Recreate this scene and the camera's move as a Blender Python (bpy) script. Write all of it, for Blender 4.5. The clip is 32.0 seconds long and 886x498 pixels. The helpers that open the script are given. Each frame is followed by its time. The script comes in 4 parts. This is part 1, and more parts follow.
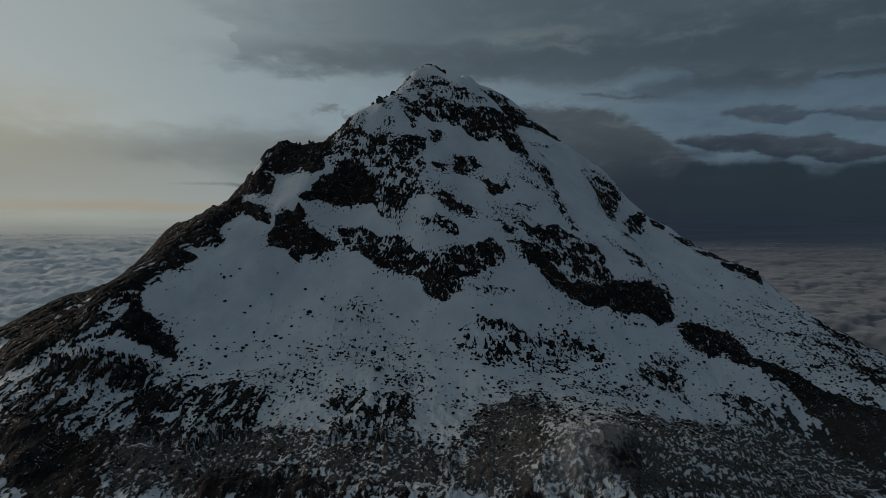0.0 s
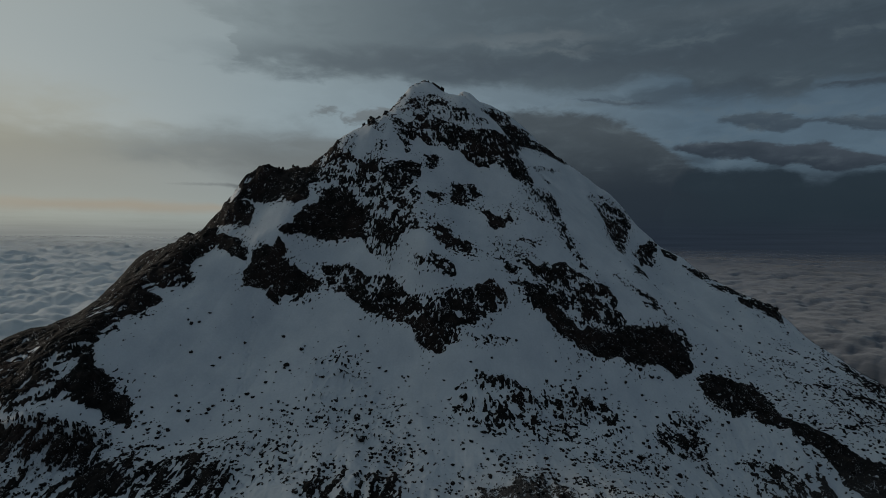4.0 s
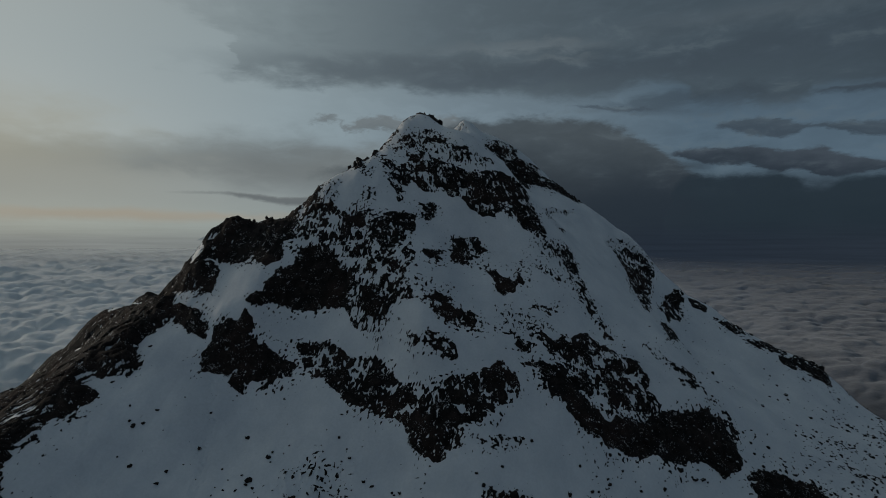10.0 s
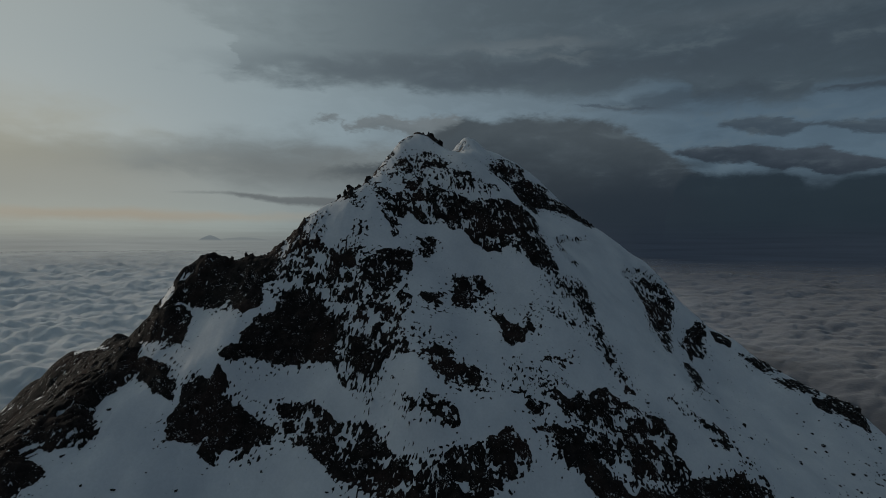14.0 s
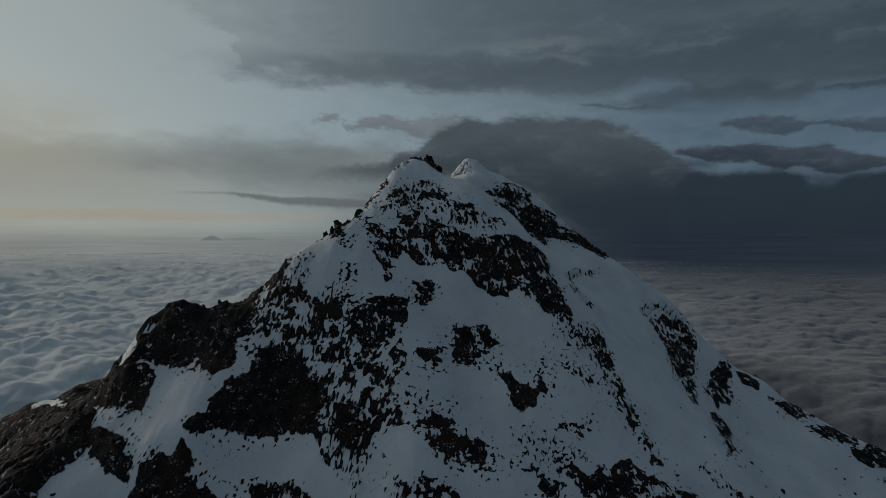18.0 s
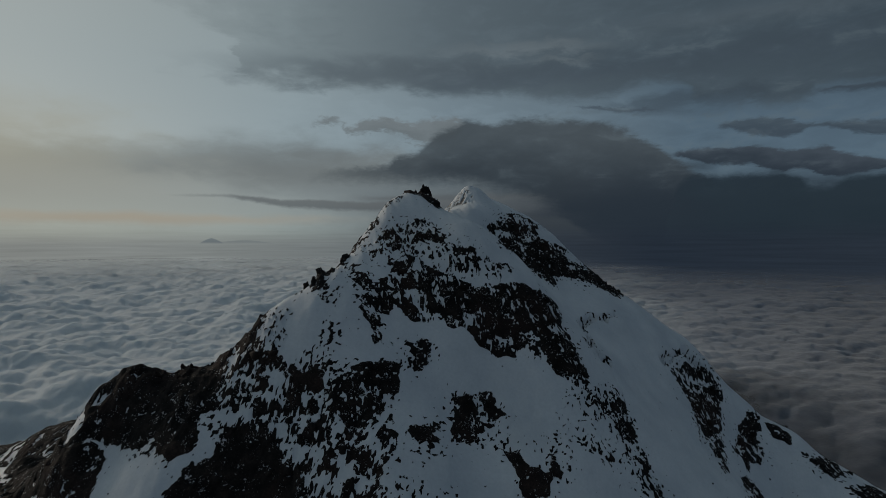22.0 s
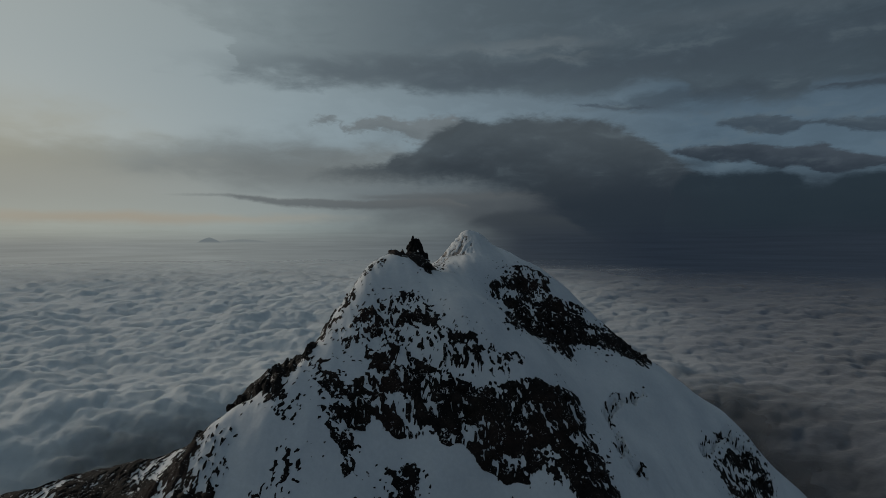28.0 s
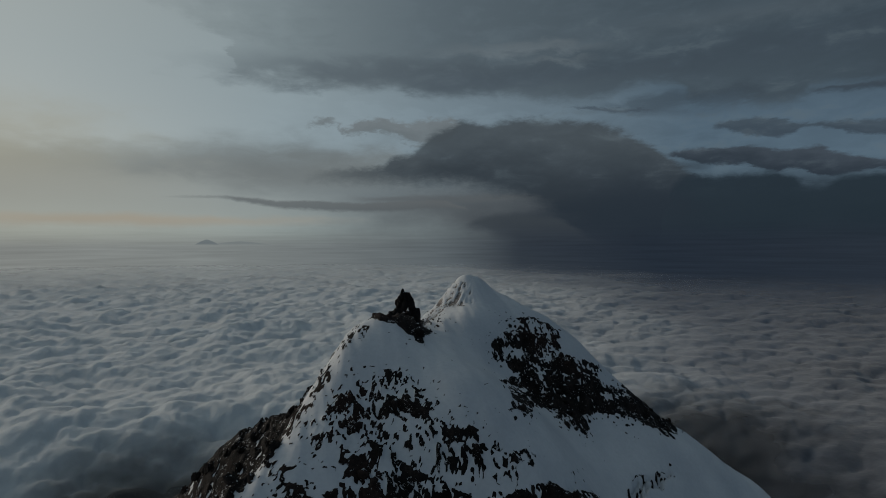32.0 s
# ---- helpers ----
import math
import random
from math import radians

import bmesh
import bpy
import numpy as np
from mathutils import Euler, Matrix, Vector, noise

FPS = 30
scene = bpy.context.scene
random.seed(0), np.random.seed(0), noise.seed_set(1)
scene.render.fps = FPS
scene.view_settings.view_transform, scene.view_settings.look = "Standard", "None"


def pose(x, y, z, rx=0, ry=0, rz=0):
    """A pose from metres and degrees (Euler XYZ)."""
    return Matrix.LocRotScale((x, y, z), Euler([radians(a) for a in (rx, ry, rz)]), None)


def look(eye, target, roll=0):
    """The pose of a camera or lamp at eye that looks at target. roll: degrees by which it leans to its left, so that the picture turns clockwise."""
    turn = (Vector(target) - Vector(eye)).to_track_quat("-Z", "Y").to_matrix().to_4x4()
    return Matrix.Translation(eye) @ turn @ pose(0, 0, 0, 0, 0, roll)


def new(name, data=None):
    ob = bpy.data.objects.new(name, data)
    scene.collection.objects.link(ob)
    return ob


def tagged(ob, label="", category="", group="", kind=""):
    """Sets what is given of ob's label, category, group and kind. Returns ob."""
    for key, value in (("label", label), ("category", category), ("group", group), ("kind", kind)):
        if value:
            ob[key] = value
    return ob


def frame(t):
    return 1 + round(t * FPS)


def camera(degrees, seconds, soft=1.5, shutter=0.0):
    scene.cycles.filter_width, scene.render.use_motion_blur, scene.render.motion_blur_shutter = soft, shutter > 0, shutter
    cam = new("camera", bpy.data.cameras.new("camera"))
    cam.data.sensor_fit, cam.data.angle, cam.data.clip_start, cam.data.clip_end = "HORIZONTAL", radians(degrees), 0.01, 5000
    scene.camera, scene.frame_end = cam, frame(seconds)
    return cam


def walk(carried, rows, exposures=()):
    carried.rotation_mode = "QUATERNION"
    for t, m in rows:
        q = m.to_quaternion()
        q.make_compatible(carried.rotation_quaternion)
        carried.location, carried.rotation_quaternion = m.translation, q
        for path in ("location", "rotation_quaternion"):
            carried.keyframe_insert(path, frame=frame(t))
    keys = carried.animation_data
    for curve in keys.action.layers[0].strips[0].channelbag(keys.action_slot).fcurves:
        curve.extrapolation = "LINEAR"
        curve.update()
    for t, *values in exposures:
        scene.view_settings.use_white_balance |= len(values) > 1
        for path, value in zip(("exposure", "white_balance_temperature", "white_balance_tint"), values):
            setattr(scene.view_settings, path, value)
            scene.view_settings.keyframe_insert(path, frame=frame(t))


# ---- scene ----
cam = camera(76.0, 32.0, soft=0.6)
METRES, EYE, TILT, LEAN, TURN = 300.0, 0.0, -1.8, 0.0, 0.0
ROWS = [
    (0.0, 0.0, 0.0, 0.0, 0.0, 0.0, -0.0),
    (0.5, 0.0001, 0.014, 0.0083, -0.05, -0.08, -0.14),
    (1.0, 0.0004, 0.028, 0.0168, -0.08, -0.1, -0.28),
    (1.5, 0.001, 0.0418, 0.0249, -0.09, -0.02, -0.39),
    (2.0, 0.0007, 0.0557, 0.0335, -0.14, 0.0, -0.55),
    (2.5, 0.0008, 0.0695, 0.0421, -0.18, 0.06, -0.63),
    (3.0, 0.001, 0.0832, 0.0505, -0.24, 0.15, -0.66),
    (3.5, 0.0014, 0.0968, 0.0589, -0.3, 0.23, -0.69),
    (5.5, 0.0039, 0.1514, 0.0919, -0.33, 0.64, -0.61),
    (6.0, 0.0036, 0.1651, 0.1004, -0.36, 0.63, -0.63),
    (6.5, 0.004, 0.179, 0.1089, -0.37, 0.63, -0.6),
    (7.0, 0.004, 0.1932, 0.1173, -0.4, 0.66, -0.56),
    (7.5, 0.004, 0.2071, 0.1258, -0.39, 0.69, -0.54),
    (8.0, 0.0039, 0.2211, 0.1344, -0.4, 0.76, -0.52),
    (8.5, 0.0044, 0.2347, 0.1427, -0.38, 0.85, -0.49),
    (9.0, 0.0046, 0.2484, 0.1513, -0.36, 0.91, -0.46),
    (9.5, 0.0045, 0.2622, 0.1596, -0.34, 0.97, -0.42),
    (10.0, 0.0047, 0.2754, 0.168, -0.28, 1.05, -0.35),
    (10.5, 0.0049, 0.2884, 0.1761, -0.25, 1.08, -0.32),
    (11.0, 0.0046, 0.3014, 0.1844, -0.21, 1.07, -0.3),
    (11.5, 0.005, 0.3143, 0.1926, -0.15, 1.09, -0.3),
    (12.0, 0.0054, 0.327, 0.2008, -0.12, 1.11, -0.29),
    (12.5, 0.0057, 0.3397, 0.2088, -0.12, 1.1, -0.3),
    (13.0, 0.0058, 0.3528, 0.217, -0.13, 1.06, -0.31),
    (13.5, 0.0062, 0.3658, 0.2252, -0.13, 1.02, -0.29),
    (14.0, 0.0065, 0.3788, 0.2333, -0.14, 0.98, -0.25),
    (14.5, 0.007, 0.3915, 0.2416, -0.14, 1.0, -0.21),
    (16.5, 0.0089, 0.4434, 0.2739, 0.02, 0.96, -0.16),
    (17.0, 0.0092, 0.4559, 0.2821, 0.01, 0.95, -0.13),
    (17.5, 0.0093, 0.4689, 0.29, 0.01, 0.95, -0.14),
    (18.0, 0.0095, 0.4812, 0.2985, 0.01, 0.96, -0.14),
    (18.5, 0.0096, 0.4937, 0.3066, 0.0, 0.97, -0.15),
    (19.0, 0.01, 0.5062, 0.3147, 0.02, 1.03, -0.15),
    (19.5, 0.0102, 0.5189, 0.3228, 0.02, 1.11, -0.13),
    (20.0, 0.0104, 0.5315, 0.3309, -0.0, 1.14, -0.12),
    (20.5, 0.0111, 0.5439, 0.339, -0.02, 1.22, -0.07),
    (21.0, 0.0113, 0.5565, 0.3473, -0.03, 1.23, -0.05),
    (21.5, 0.0118, 0.5697, 0.3556, -0.02, 1.2, -0.04),
    (22.0, 0.0122, 0.5826, 0.3639, -0.01, 1.21, -0.07),
    (22.5, 0.0125, 0.5953, 0.3722, -0.02, 1.22, -0.07),
    (23.0, 0.0131, 0.6082, 0.3804, 0.0, 1.27, -0.08),
    (23.5, 0.0134, 0.6213, 0.3882, 0.01, 1.27, -0.04),
    (24.0, 0.0141, 0.6343, 0.396, 0.02, 1.23, 0.02),
    (24.5, 0.0144, 0.6475, 0.4042, 0.02, 1.15, 0.06),
    (25.0, 0.0149, 0.6612, 0.4121, 0.02, 1.06, 0.11),
    (25.5, 0.0155, 0.6745, 0.4202, 0.03, 1.01, 0.14),
    (27.5, 0.0174, 0.7283, 0.4514, -0.17, 1.06, 0.14),
    (28.0, 0.0182, 0.7419, 0.4597, -0.21, 1.05, 0.15),
    (28.5, 0.0187, 0.7556, 0.468, -0.25, 1.07, 0.16),
    (29.0, 0.0194, 0.7694, 0.4762, -0.27, 1.11, 0.18),
    (29.5, 0.0201, 0.7828, 0.4843, -0.3, 1.13, 0.19),
    (30.0, 0.0206, 0.7965, 0.4925, -0.32, 1.18, 0.19),
    (30.5, 0.0213, 0.8099, 0.5007, -0.34, 1.16, 0.17),
    (31.0, 0.0218, 0.8233, 0.5089, -0.34, 1.17, 0.14),
    (31.5, 0.0224, 0.8369, 0.517, -0.38, 1.22, 0.14),
    (32.0, 0.023, 0.8503, 0.5253, -0.41, 1.27, 0.14),
]
walk(cam, [(t, pose(0, 0, EYE, TILT, LEAN, TURN) @ pose(METRES * x, METRES * y, METRES * z, 90 + pitch, roll, yaw)) for t, x, y, z, yaw, pitch, roll in ROWS])
scene.view_settings.exposure = 0.0

# ---- sky: dusk glow in the west, layered grey cloud, a storm bank in the east ----
world = bpy.data.worlds.new("dusk_sky")
scene.world = world
world.use_nodes = True
WT = world.node_tree
WT.nodes.clear()


def link(tree, a, b):
    if isinstance(a, bpy.types.NodeSocket):
        tree.links.new(a, b)
    else:
        b.default_value = a


def calc(tree, op, a, b=0.0, c=0.0, clamp=False):
    n = tree.nodes.new("ShaderNodeMath")
    n.operation, n.use_clamp = op, clamp
    for value, socket in zip((a, b, c), n.inputs):
        link(tree, value, socket)
    return n.outputs[0]


def span(tree, value, lo, hi, to_lo=0.0, to_hi=1.0, smooth=True):
    n = tree.nodes.new("ShaderNodeMapRange")
    n.interpolation_type = "SMOOTHSTEP" if smooth else "LINEAR"
    for v, key in ((value, "Value"), (lo, "From Min"), (hi, "From Max"), (to_lo, "To Min"), (to_hi, "To Max")):
        link(tree, v, n.inputs[key])
    return n.outputs[0]


def blend(tree, fac, a, b, mode="MIX"):
    n = tree.nodes.new("ShaderNodeMix")
    n.data_type, n.blend_type = "RGBA", mode
    for v, i in ((fac, 0), (a, 6), (b, 7)):
        link(tree, (*v, 1) if isinstance(v, tuple) and len(v) == 3 else v, n.inputs[i])
    return n.outputs[2]


def ramp(tree, value, stops):
    n = tree.nodes.new("ShaderNodeValToRGB")
    while len(n.color_ramp.elements) < len(stops):
        n.color_ramp.elements.new(0.5)
    for e, (at, colour) in zip(n.color_ramp.elements, stops):
        e.position, e.color = at, (*colour, 1)
    link(tree, value, n.inputs[0])
    return n.outputs[0]


def grain(tree, vector, scale, detail=4.0, rough=0.55, distort=0.0, kind="ShaderNodeTexNoise"):
    n = tree.nodes.new(kind)
    link(tree, vector, n.inputs["Vector"])
    n.inputs["Scale"].default_value = scale
    if kind == "ShaderNodeTexNoise":
        n.inputs["Detail"].default_value, n.inputs["Roughness"].default_value, n.inputs["Distortion"].default_value = detail, rough, distort
    return n.outputs[0]


def vec(tree, x, y, z=0.0):
    n = tree.nodes.new("ShaderNodeCombineXYZ")
    for v, s in zip((x, y, z), n.inputs):
        link(tree, v, s)
    return n.outputs[0]


def build_sky():
    t = WT
    way = t.nodes.new("ShaderNodeTexCoord").outputs["Generated"]
    sep = t.nodes.new("ShaderNodeSeparateXYZ")
    t.links.new(way, sep.inputs[0])
    az = calc(t, "MULTIPLY", calc(t, "ARCTAN2", sep.outputs[0], sep.outputs[1]), 57.296)
    el = calc(t, "MULTIPLY", calc(t, "ARCSINE", sep.outputs[2]), 57.296)
    # angle from the glow where the sun went down
    west = calc(t, "ABSOLUTE", calc(t, "WRAP", calc(t, "ADD", az, 55.0), 180.0, -180.0))
    clear = ramp(t, calc(t, "DIVIDE", west, 180.0), [(0.0, SKY[0]), (0.11, SKY[1]), (0.22, SKY[2]), (0.31, SKY[3]), (0.44, SKY[4]), (1.0, SKY[5])])
    clear = blend(t, span(t, el, 5.0, 75.0, 0.0, 0.45), clear, (0.068, 0.09, 0.108))
    # low warm light over the western horizon
    low = calc(t, "MULTIPLY", span(t, el, 17.0, 5.0), span(t, west, 45.0, 5.0))
    clear = blend(t, calc(t, "MULTIPLY", low, 0.6), clear, (0.40, 0.37, 0.26))
    sky = t.nodes.new("ShaderNodeTexSky")
    sky.sky_type, sky.sun_disc, sky.sun_elevation, sky.sun_rotation = "NISHITA", False, radians(SUN_EL), radians(SUN_AZ)
    sky.altitude = 4800
    clear = blend(t, 1.0, clear, blend(t, 1.0, sky.outputs[0], (0.0155, 0.0155, 0.0155), "MULTIPLY"), "ADD")
    # ragged coordinates, drawn out sideways
    sv = vec(t, calc(t, "MULTIPLY", az, 0.07), calc(t, "MULTIPLY", el, 0.18), 3.0)
    n1 = calc(t, "SUBTRACT", grain(t, sv, 1.7, 5.0, 0.5, 0.2), 0.5)
    n2 = calc(t, "SUBTRACT", grain(t, vec(t, calc(t, "MULTIPLY", az, 0.07), calc(t, "MULTIPLY", el, 0.18), 9.0), 3.4, 6.0, 0.58, 0.3), 0.5)
    azw = calc(t, "ADD", az, calc(t, "ADD", calc(t, "MULTIPLY", n1, 14.0), calc(t, "MULTIPLY", n2, 6.0)))
    ragged_by = span(t, el, 3.0, 10.0, 0.25, 1.0)
    elw = calc(t, "ADD", el, calc(t, "MULTIPLY", ragged_by, calc(t, "ADD", calc(t, "MULTIPLY", n2, 3.4), calc(t, "MULTIPLY", n1, 2.6))))

    def bank(colour, under, a, e, ra, re, soft, strength=1.0, ragged=True):
        x = calc(t, "DIVIDE", calc(t, "SUBTRACT", azw if ragged else az, a), ra)
        y = calc(t, "DIVIDE", calc(t, "SUBTRACT", elw if ragged else el, e), re)
        d = calc(t, "SQRT", calc(t, "ADD", calc(t, "MULTIPLY", x, x), calc(t, "MULTIPLY", y, y)))
        return blend(t, span(t, d, 1.0 + soft, 1.0 - soft, 0.0, strength), under, colour)

    out = clear
    n3 = calc(t, "SUBTRACT", grain(t, vec(t, calc(t, "MULTIPLY", az, 0.5), calc(t, "MULTIPLY", el, 1.1), 14.0), 2.2, 5.0, 0.62, 0.4), 0.5)

    def curve(points, across):
        """Elevation along a line of cloud, by azimuth."""
        a0, a1 = points[0][0], points[-1][0]
        n = t.nodes.new("ShaderNodeFloatCurve")
        line = n.mapping.curves[0]
        for i, (a, e) in enumerate(points):
            at = ((a - a0) / (a1 - a0), (e + 10.0) / 50.0)
            p = line.points[0] if i == 0 else line.points[-1] if i == len(points) - 1 else line.points.new(*at)
            p.location = at
        for p in line.points:
            p.handle_type = "AUTO_CLAMPED"
        n.mapping.update()
        t.links.new(span(t, across, a0, a1, 0.0, 1.0, False), n.inputs["Value"])
        return calc(t, "SUBTRACT", calc(t, "MULTIPLY", n.outputs[0], 50.0), 10.0)

    def cloud(under, top_tone, low_tone, tops, lows, soft_top, soft_low, strength=1.0, ragged=1.0, fine=0.5):
        """A bank of cloud between two lines, shaded from its top to its base."""
        across = calc(t, "ADD", az, calc(t, "MULTIPLY", n2, 3.0 * ragged))
        height = calc(t, "ADD", el, calc(t, "ADD", calc(t, "MULTIPLY", n2, 1.5 * ragged), calc(t, "MULTIPLY", n3, fine)))
        top, low = curve(tops, across), curve(lows, across)
        mask = calc(t, "MULTIPLY", span(t, calc(t, "SUBTRACT", top, height), -0.4 * soft_top, 1.6 * soft_top), span(t, calc(t, "SUBTRACT", height, low), -0.4 * soft_low, 1.6 * soft_low))
        mask = calc(t, "MULTIPLY", mask, calc(t, "MULTIPLY", span(t, across, tops[0][0], tops[0][0] + 1.2), span(t, across, tops[-1][0], tops[-1][0] - 1.2)))
        depth = calc(t, "DIVIDE", calc(t, "SUBTRACT", height, low), calc(t, "MAXIMUM", calc(t, "SUBTRACT", top, low), 0.3))
        tone = blend(t, span(t, calc(t, "ADD", depth, calc(t, "MULTIPLY", n1, 0.5)), 0.1, 0.95), low_tone, top_tone)
        return blend(t, calc(t, "MULTIPLY", mask, strength), under, tone)

    out = clear
    mottle = span(t, n2, -0.12, 0.22)
    for colour, a, e, ra, re, soft, strength in HAZE_BANDS:
        out = bank(colour, out, a, e, ra, re, soft, strength)
    # the deck overhead, thinner towards the glow
    tone = ramp(t, calc(t, "DIVIDE", west, 180.0), [(0.1, DECK[0]), (0.2, DECK[1]), (0.3, DECK[2]), (0.4, DECK[3]), (0.52, DECK[4]), (1.0, DECK[4])])
    out = cloud(out, tone, tone, [(-60, 40), (-33, 40), (42, 40), (80, 40)],
                [(-60, 34), (-47, 27.4), (-33.4, 21.9), (-27.5, 20.8), (-21.9, 18.9), (-19.8, 17.2), (-19.3, 15.0), (-16.8, 14.4), (-12.6, 14.7), (-8.2, 14.5), (-4.8, 14.7), (-1.4, 14.0), (6.6, 14.0), (12.1, 13.4), (16.4, 13.5), (19.0, 14.3), (22.4, 14.0), (24.4, 12.5), (27.1, 12.5), (29.3, 11.8), (32.3, 11.6), (33.9, 12.6), (37.9, 12.1), (42.3, 11.7), (80, 12)],
                1.0, 0.8, span(t, calc(t, "ADD", west, calc(t, "MULTIPLY", n2, 22.0)), 18.0, 58.0, 0.0, 0.94), 1.5, 0.9)
    for colour, a, e, ra, re, soft, strength in DECK_STREAKS:
        out = bank(colour, out, a, e, ra, re, soft, strength)
    # a thin shelf and ragged scraps in the gap under the deck
    out = cloud(out, (0.052, 0.072, 0.094), (0.052, 0.072, 0.094), [(12.1, 13.3), (14.8, 13.3), (17.9, 12.9), (20.5, 12.6), (21.5, 12.3)], [(12.1, 13.3), (15.3, 12.8), (17.9, 12.4), (20.5, 12.3), (21.5, 12.3)], 0.14, 0.14, 0.8, 0.6, 0.7)
    out = cloud(out, (0.044, 0.06, 0.078), (0.038, 0.053, 0.07), [(32.5, 12.7), (34.3, 12.9), (36.2, 12.8), (37.9, 12.8), (46, 12.4)], [(32.5, 12.7), (34.7, 12.2), (36.5, 12.0), (37.9, 12.0), (46, 11.3)], 0.16, 0.25, 0.85, 0.6, 0.5)
    out = cloud(out, (0.05, 0.07, 0.09), (0.04, 0.057, 0.076), [(25.4, 10.4), (26.5, 11.0), (27.6, 11.2), (29.4, 11.2), (31.5, 10.8), (32.7, 10.3), (34.3, 10.2), (35.4, 10.3), (37.9, 10.0), (46, 9.6)], [(25.4, 10.4), (27.1, 10.1), (29.4, 9.5), (31.5, 9.1), (33.1, 9.7), (34.7, 9.3), (37.9, 8.5), (46, 8.0)], 0.2, 0.2, 0.9, 0.8, 0.7)
    out = cloud(out, (0.135, 0.152, 0.16), (0.115, 0.132, 0.14), [(-13.9, 11.3), (-12.6, 12.0), (-10.9, 12.4), (-10.1, 12.0), (-9.2, 11.6), (-7.6, 12.4), (-5.4, 12.6), (-3.1, 12.2), (-1.4, 12.5), (0.9, 12.6), (2.6, 12.2)], [(-13.9, 11.3), (-12.6, 11.2), (-10.4, 11.6), (-9.2, 10.6), (-7.0, 10.7), (-4.8, 10.5), (-2.5, 9.9), (-0.2, 9.8), (1.5, 10.8), (2.6, 12.2)], 0.35, 0.35, 0.75, 1.0, 1.6)
    # murk under the shelf cloud, then the shelf itself
    for colour, a, e, ra, re, soft, strength in MURK:
        out = bank(colour, out, a, e, ra, re, soft, strength)
    out = cloud(out, (0.055, 0.069, 0.08), (0.025, 0.0345, 0.045), [(-14.0, 6.3), (-11.5, 7.2), (-8.0, 7.7), (-5.6, 8.0), (-4.5, 9.0), (-2.2, 9.5), (-0.8, 11.0), (0.9, 11.7), (2.6, 12.4), (4.9, 12.1), (6.6, 12.4), (9.4, 12.6), (12.1, 12.3), (14.8, 11.9), (17.4, 11.2), (19.0, 10.4), (20.5, 9.6), (22.0, 8.5), (23.2, 7.5), (24.4, 6.5), (27.2, 5.1), (32.3, -2.4)], [(-14.0, 6.3), (-8.2, 5.8), (-3.7, 5.4), (0.9, 5.3), (5.4, 4.6), (9.9, 3.3), (14.3, 1.2), (18.5, -1.0), (24.4, -2.6), (32.4, -2.4)], 0.5, 1.3, 0.93, 0.9, 1.1)
    out = cloud(out, (0.046, 0.06, 0.077), (0.03, 0.041, 0.055), [(21.6, 8.3), (23.2, 8.8), (24.9, 8.9), (27.2, 8.8), (29.4, 8.4), (31.5, 8.1), (33.5, 8.2), (35.4, 7.6), (37.9, 6.9), (46, 6.3)], [(21.6, 8.3), (23.4, 7.8), (24.9, 7.2), (27.2, 7.1), (29.4, 6.7), (30.7, 6.1), (32.3, 6.4), (34.7, 5.5), (37.9, 5.9), (46, 5.9)], 0.2, 0.18, 0.95, 0.8, 0.7)
    # the storm bank
    out = bank((0.015, 0.0225, 0.034), out, 31, 0.5, 19, 5.2, 0.55, 0.96)
    out = cloud(out, (0.0195, 0.031, 0.042), (0.0085, 0.0165, 0.026), [(20.5, -3.0), (21.8, 3.0), (23.0, 6.2), (24.4, 6.6), (27.2, 6.4), (29.8, 6.4), (31.9, 6.0), (33.1, 5.3), (34.3, 5.1), (35.5, 5.8), (37.9, 5.9), (46, 5.5), (62, 3), (75, -4)], [(20.5, -8), (46, -8), (75, -8)], 0.5, 0.4, 0.97, 0.8, 0.9)
    out = bank((0.0205, 0.03, 0.0415), out, 19.5, 2.5, 6.5, 4.6, 0.95, 0.85)
    out = cloud(out, (0.04, 0.05, 0.06), (0.034, 0.043, 0.054), [(1.5, 1.6), (4.9, 2.9), (6.6, 3.2), (9.9, 2.9), (12.7, 2.2), (14.8, 0.9), (17.5, -0.6)], [(1.5, 1.6), (4.3, 1.0), (6.6, 0.2), (9.9, -0.7), (12.7, -1.2), (14.8, -1.2), (17.5, -0.6)], 0.35, 0.7, 0.8, 0.5, 0.3)
    # long bars low in the west
    out = cloud(out, (0.105, 0.116, 0.122), (0.088, 0.1, 0.108), [(-26.7, 4.3), (-24.3, 4.5), (-20.9, 4.6), (-17.4, 4.4), (-15.8, 4.2), (-12.6, 4.3), (-8.2, 4.2), (-3.7, 4.4), (-0.2, 4.5), (3.7, 3.3)], [(-26.7, 4.3), (-21.0, 4.25), (-18.9, 3.9), (-14.7, 3.3), (-10.4, 3.2), (-5.9, 3.1), (-0.2, 3.4), (3.7, 3.3)], 0.16, 0.22, 0.75, 0.35, 0.35)
    # lighter lumps within the grey
    lumps = calc(t, "MULTIPLY", mottle, calc(t, "MULTIPLY", span(t, el, 3.0, 8.0), span(t, west, 30.0, 60.0)))
    out = blend(t, calc(t, "MULTIPLY", lumps, 0.5), out, blend(t, 1.0, out, (1.3, 1.3, 1.3), "MULTIPLY"))
    # fine wisps
    wisps = calc(t, "MULTIPLY", span(t, n2, 0.06, 0.2), calc(t, "MULTIPLY", span(t, el, 4.0, 9.0), span(t, west, 35.0, 70.0)))
    out = blend(t, calc(t, "MULTIPLY", wisps, 0.3), out, (0.098, 0.128, 0.145))
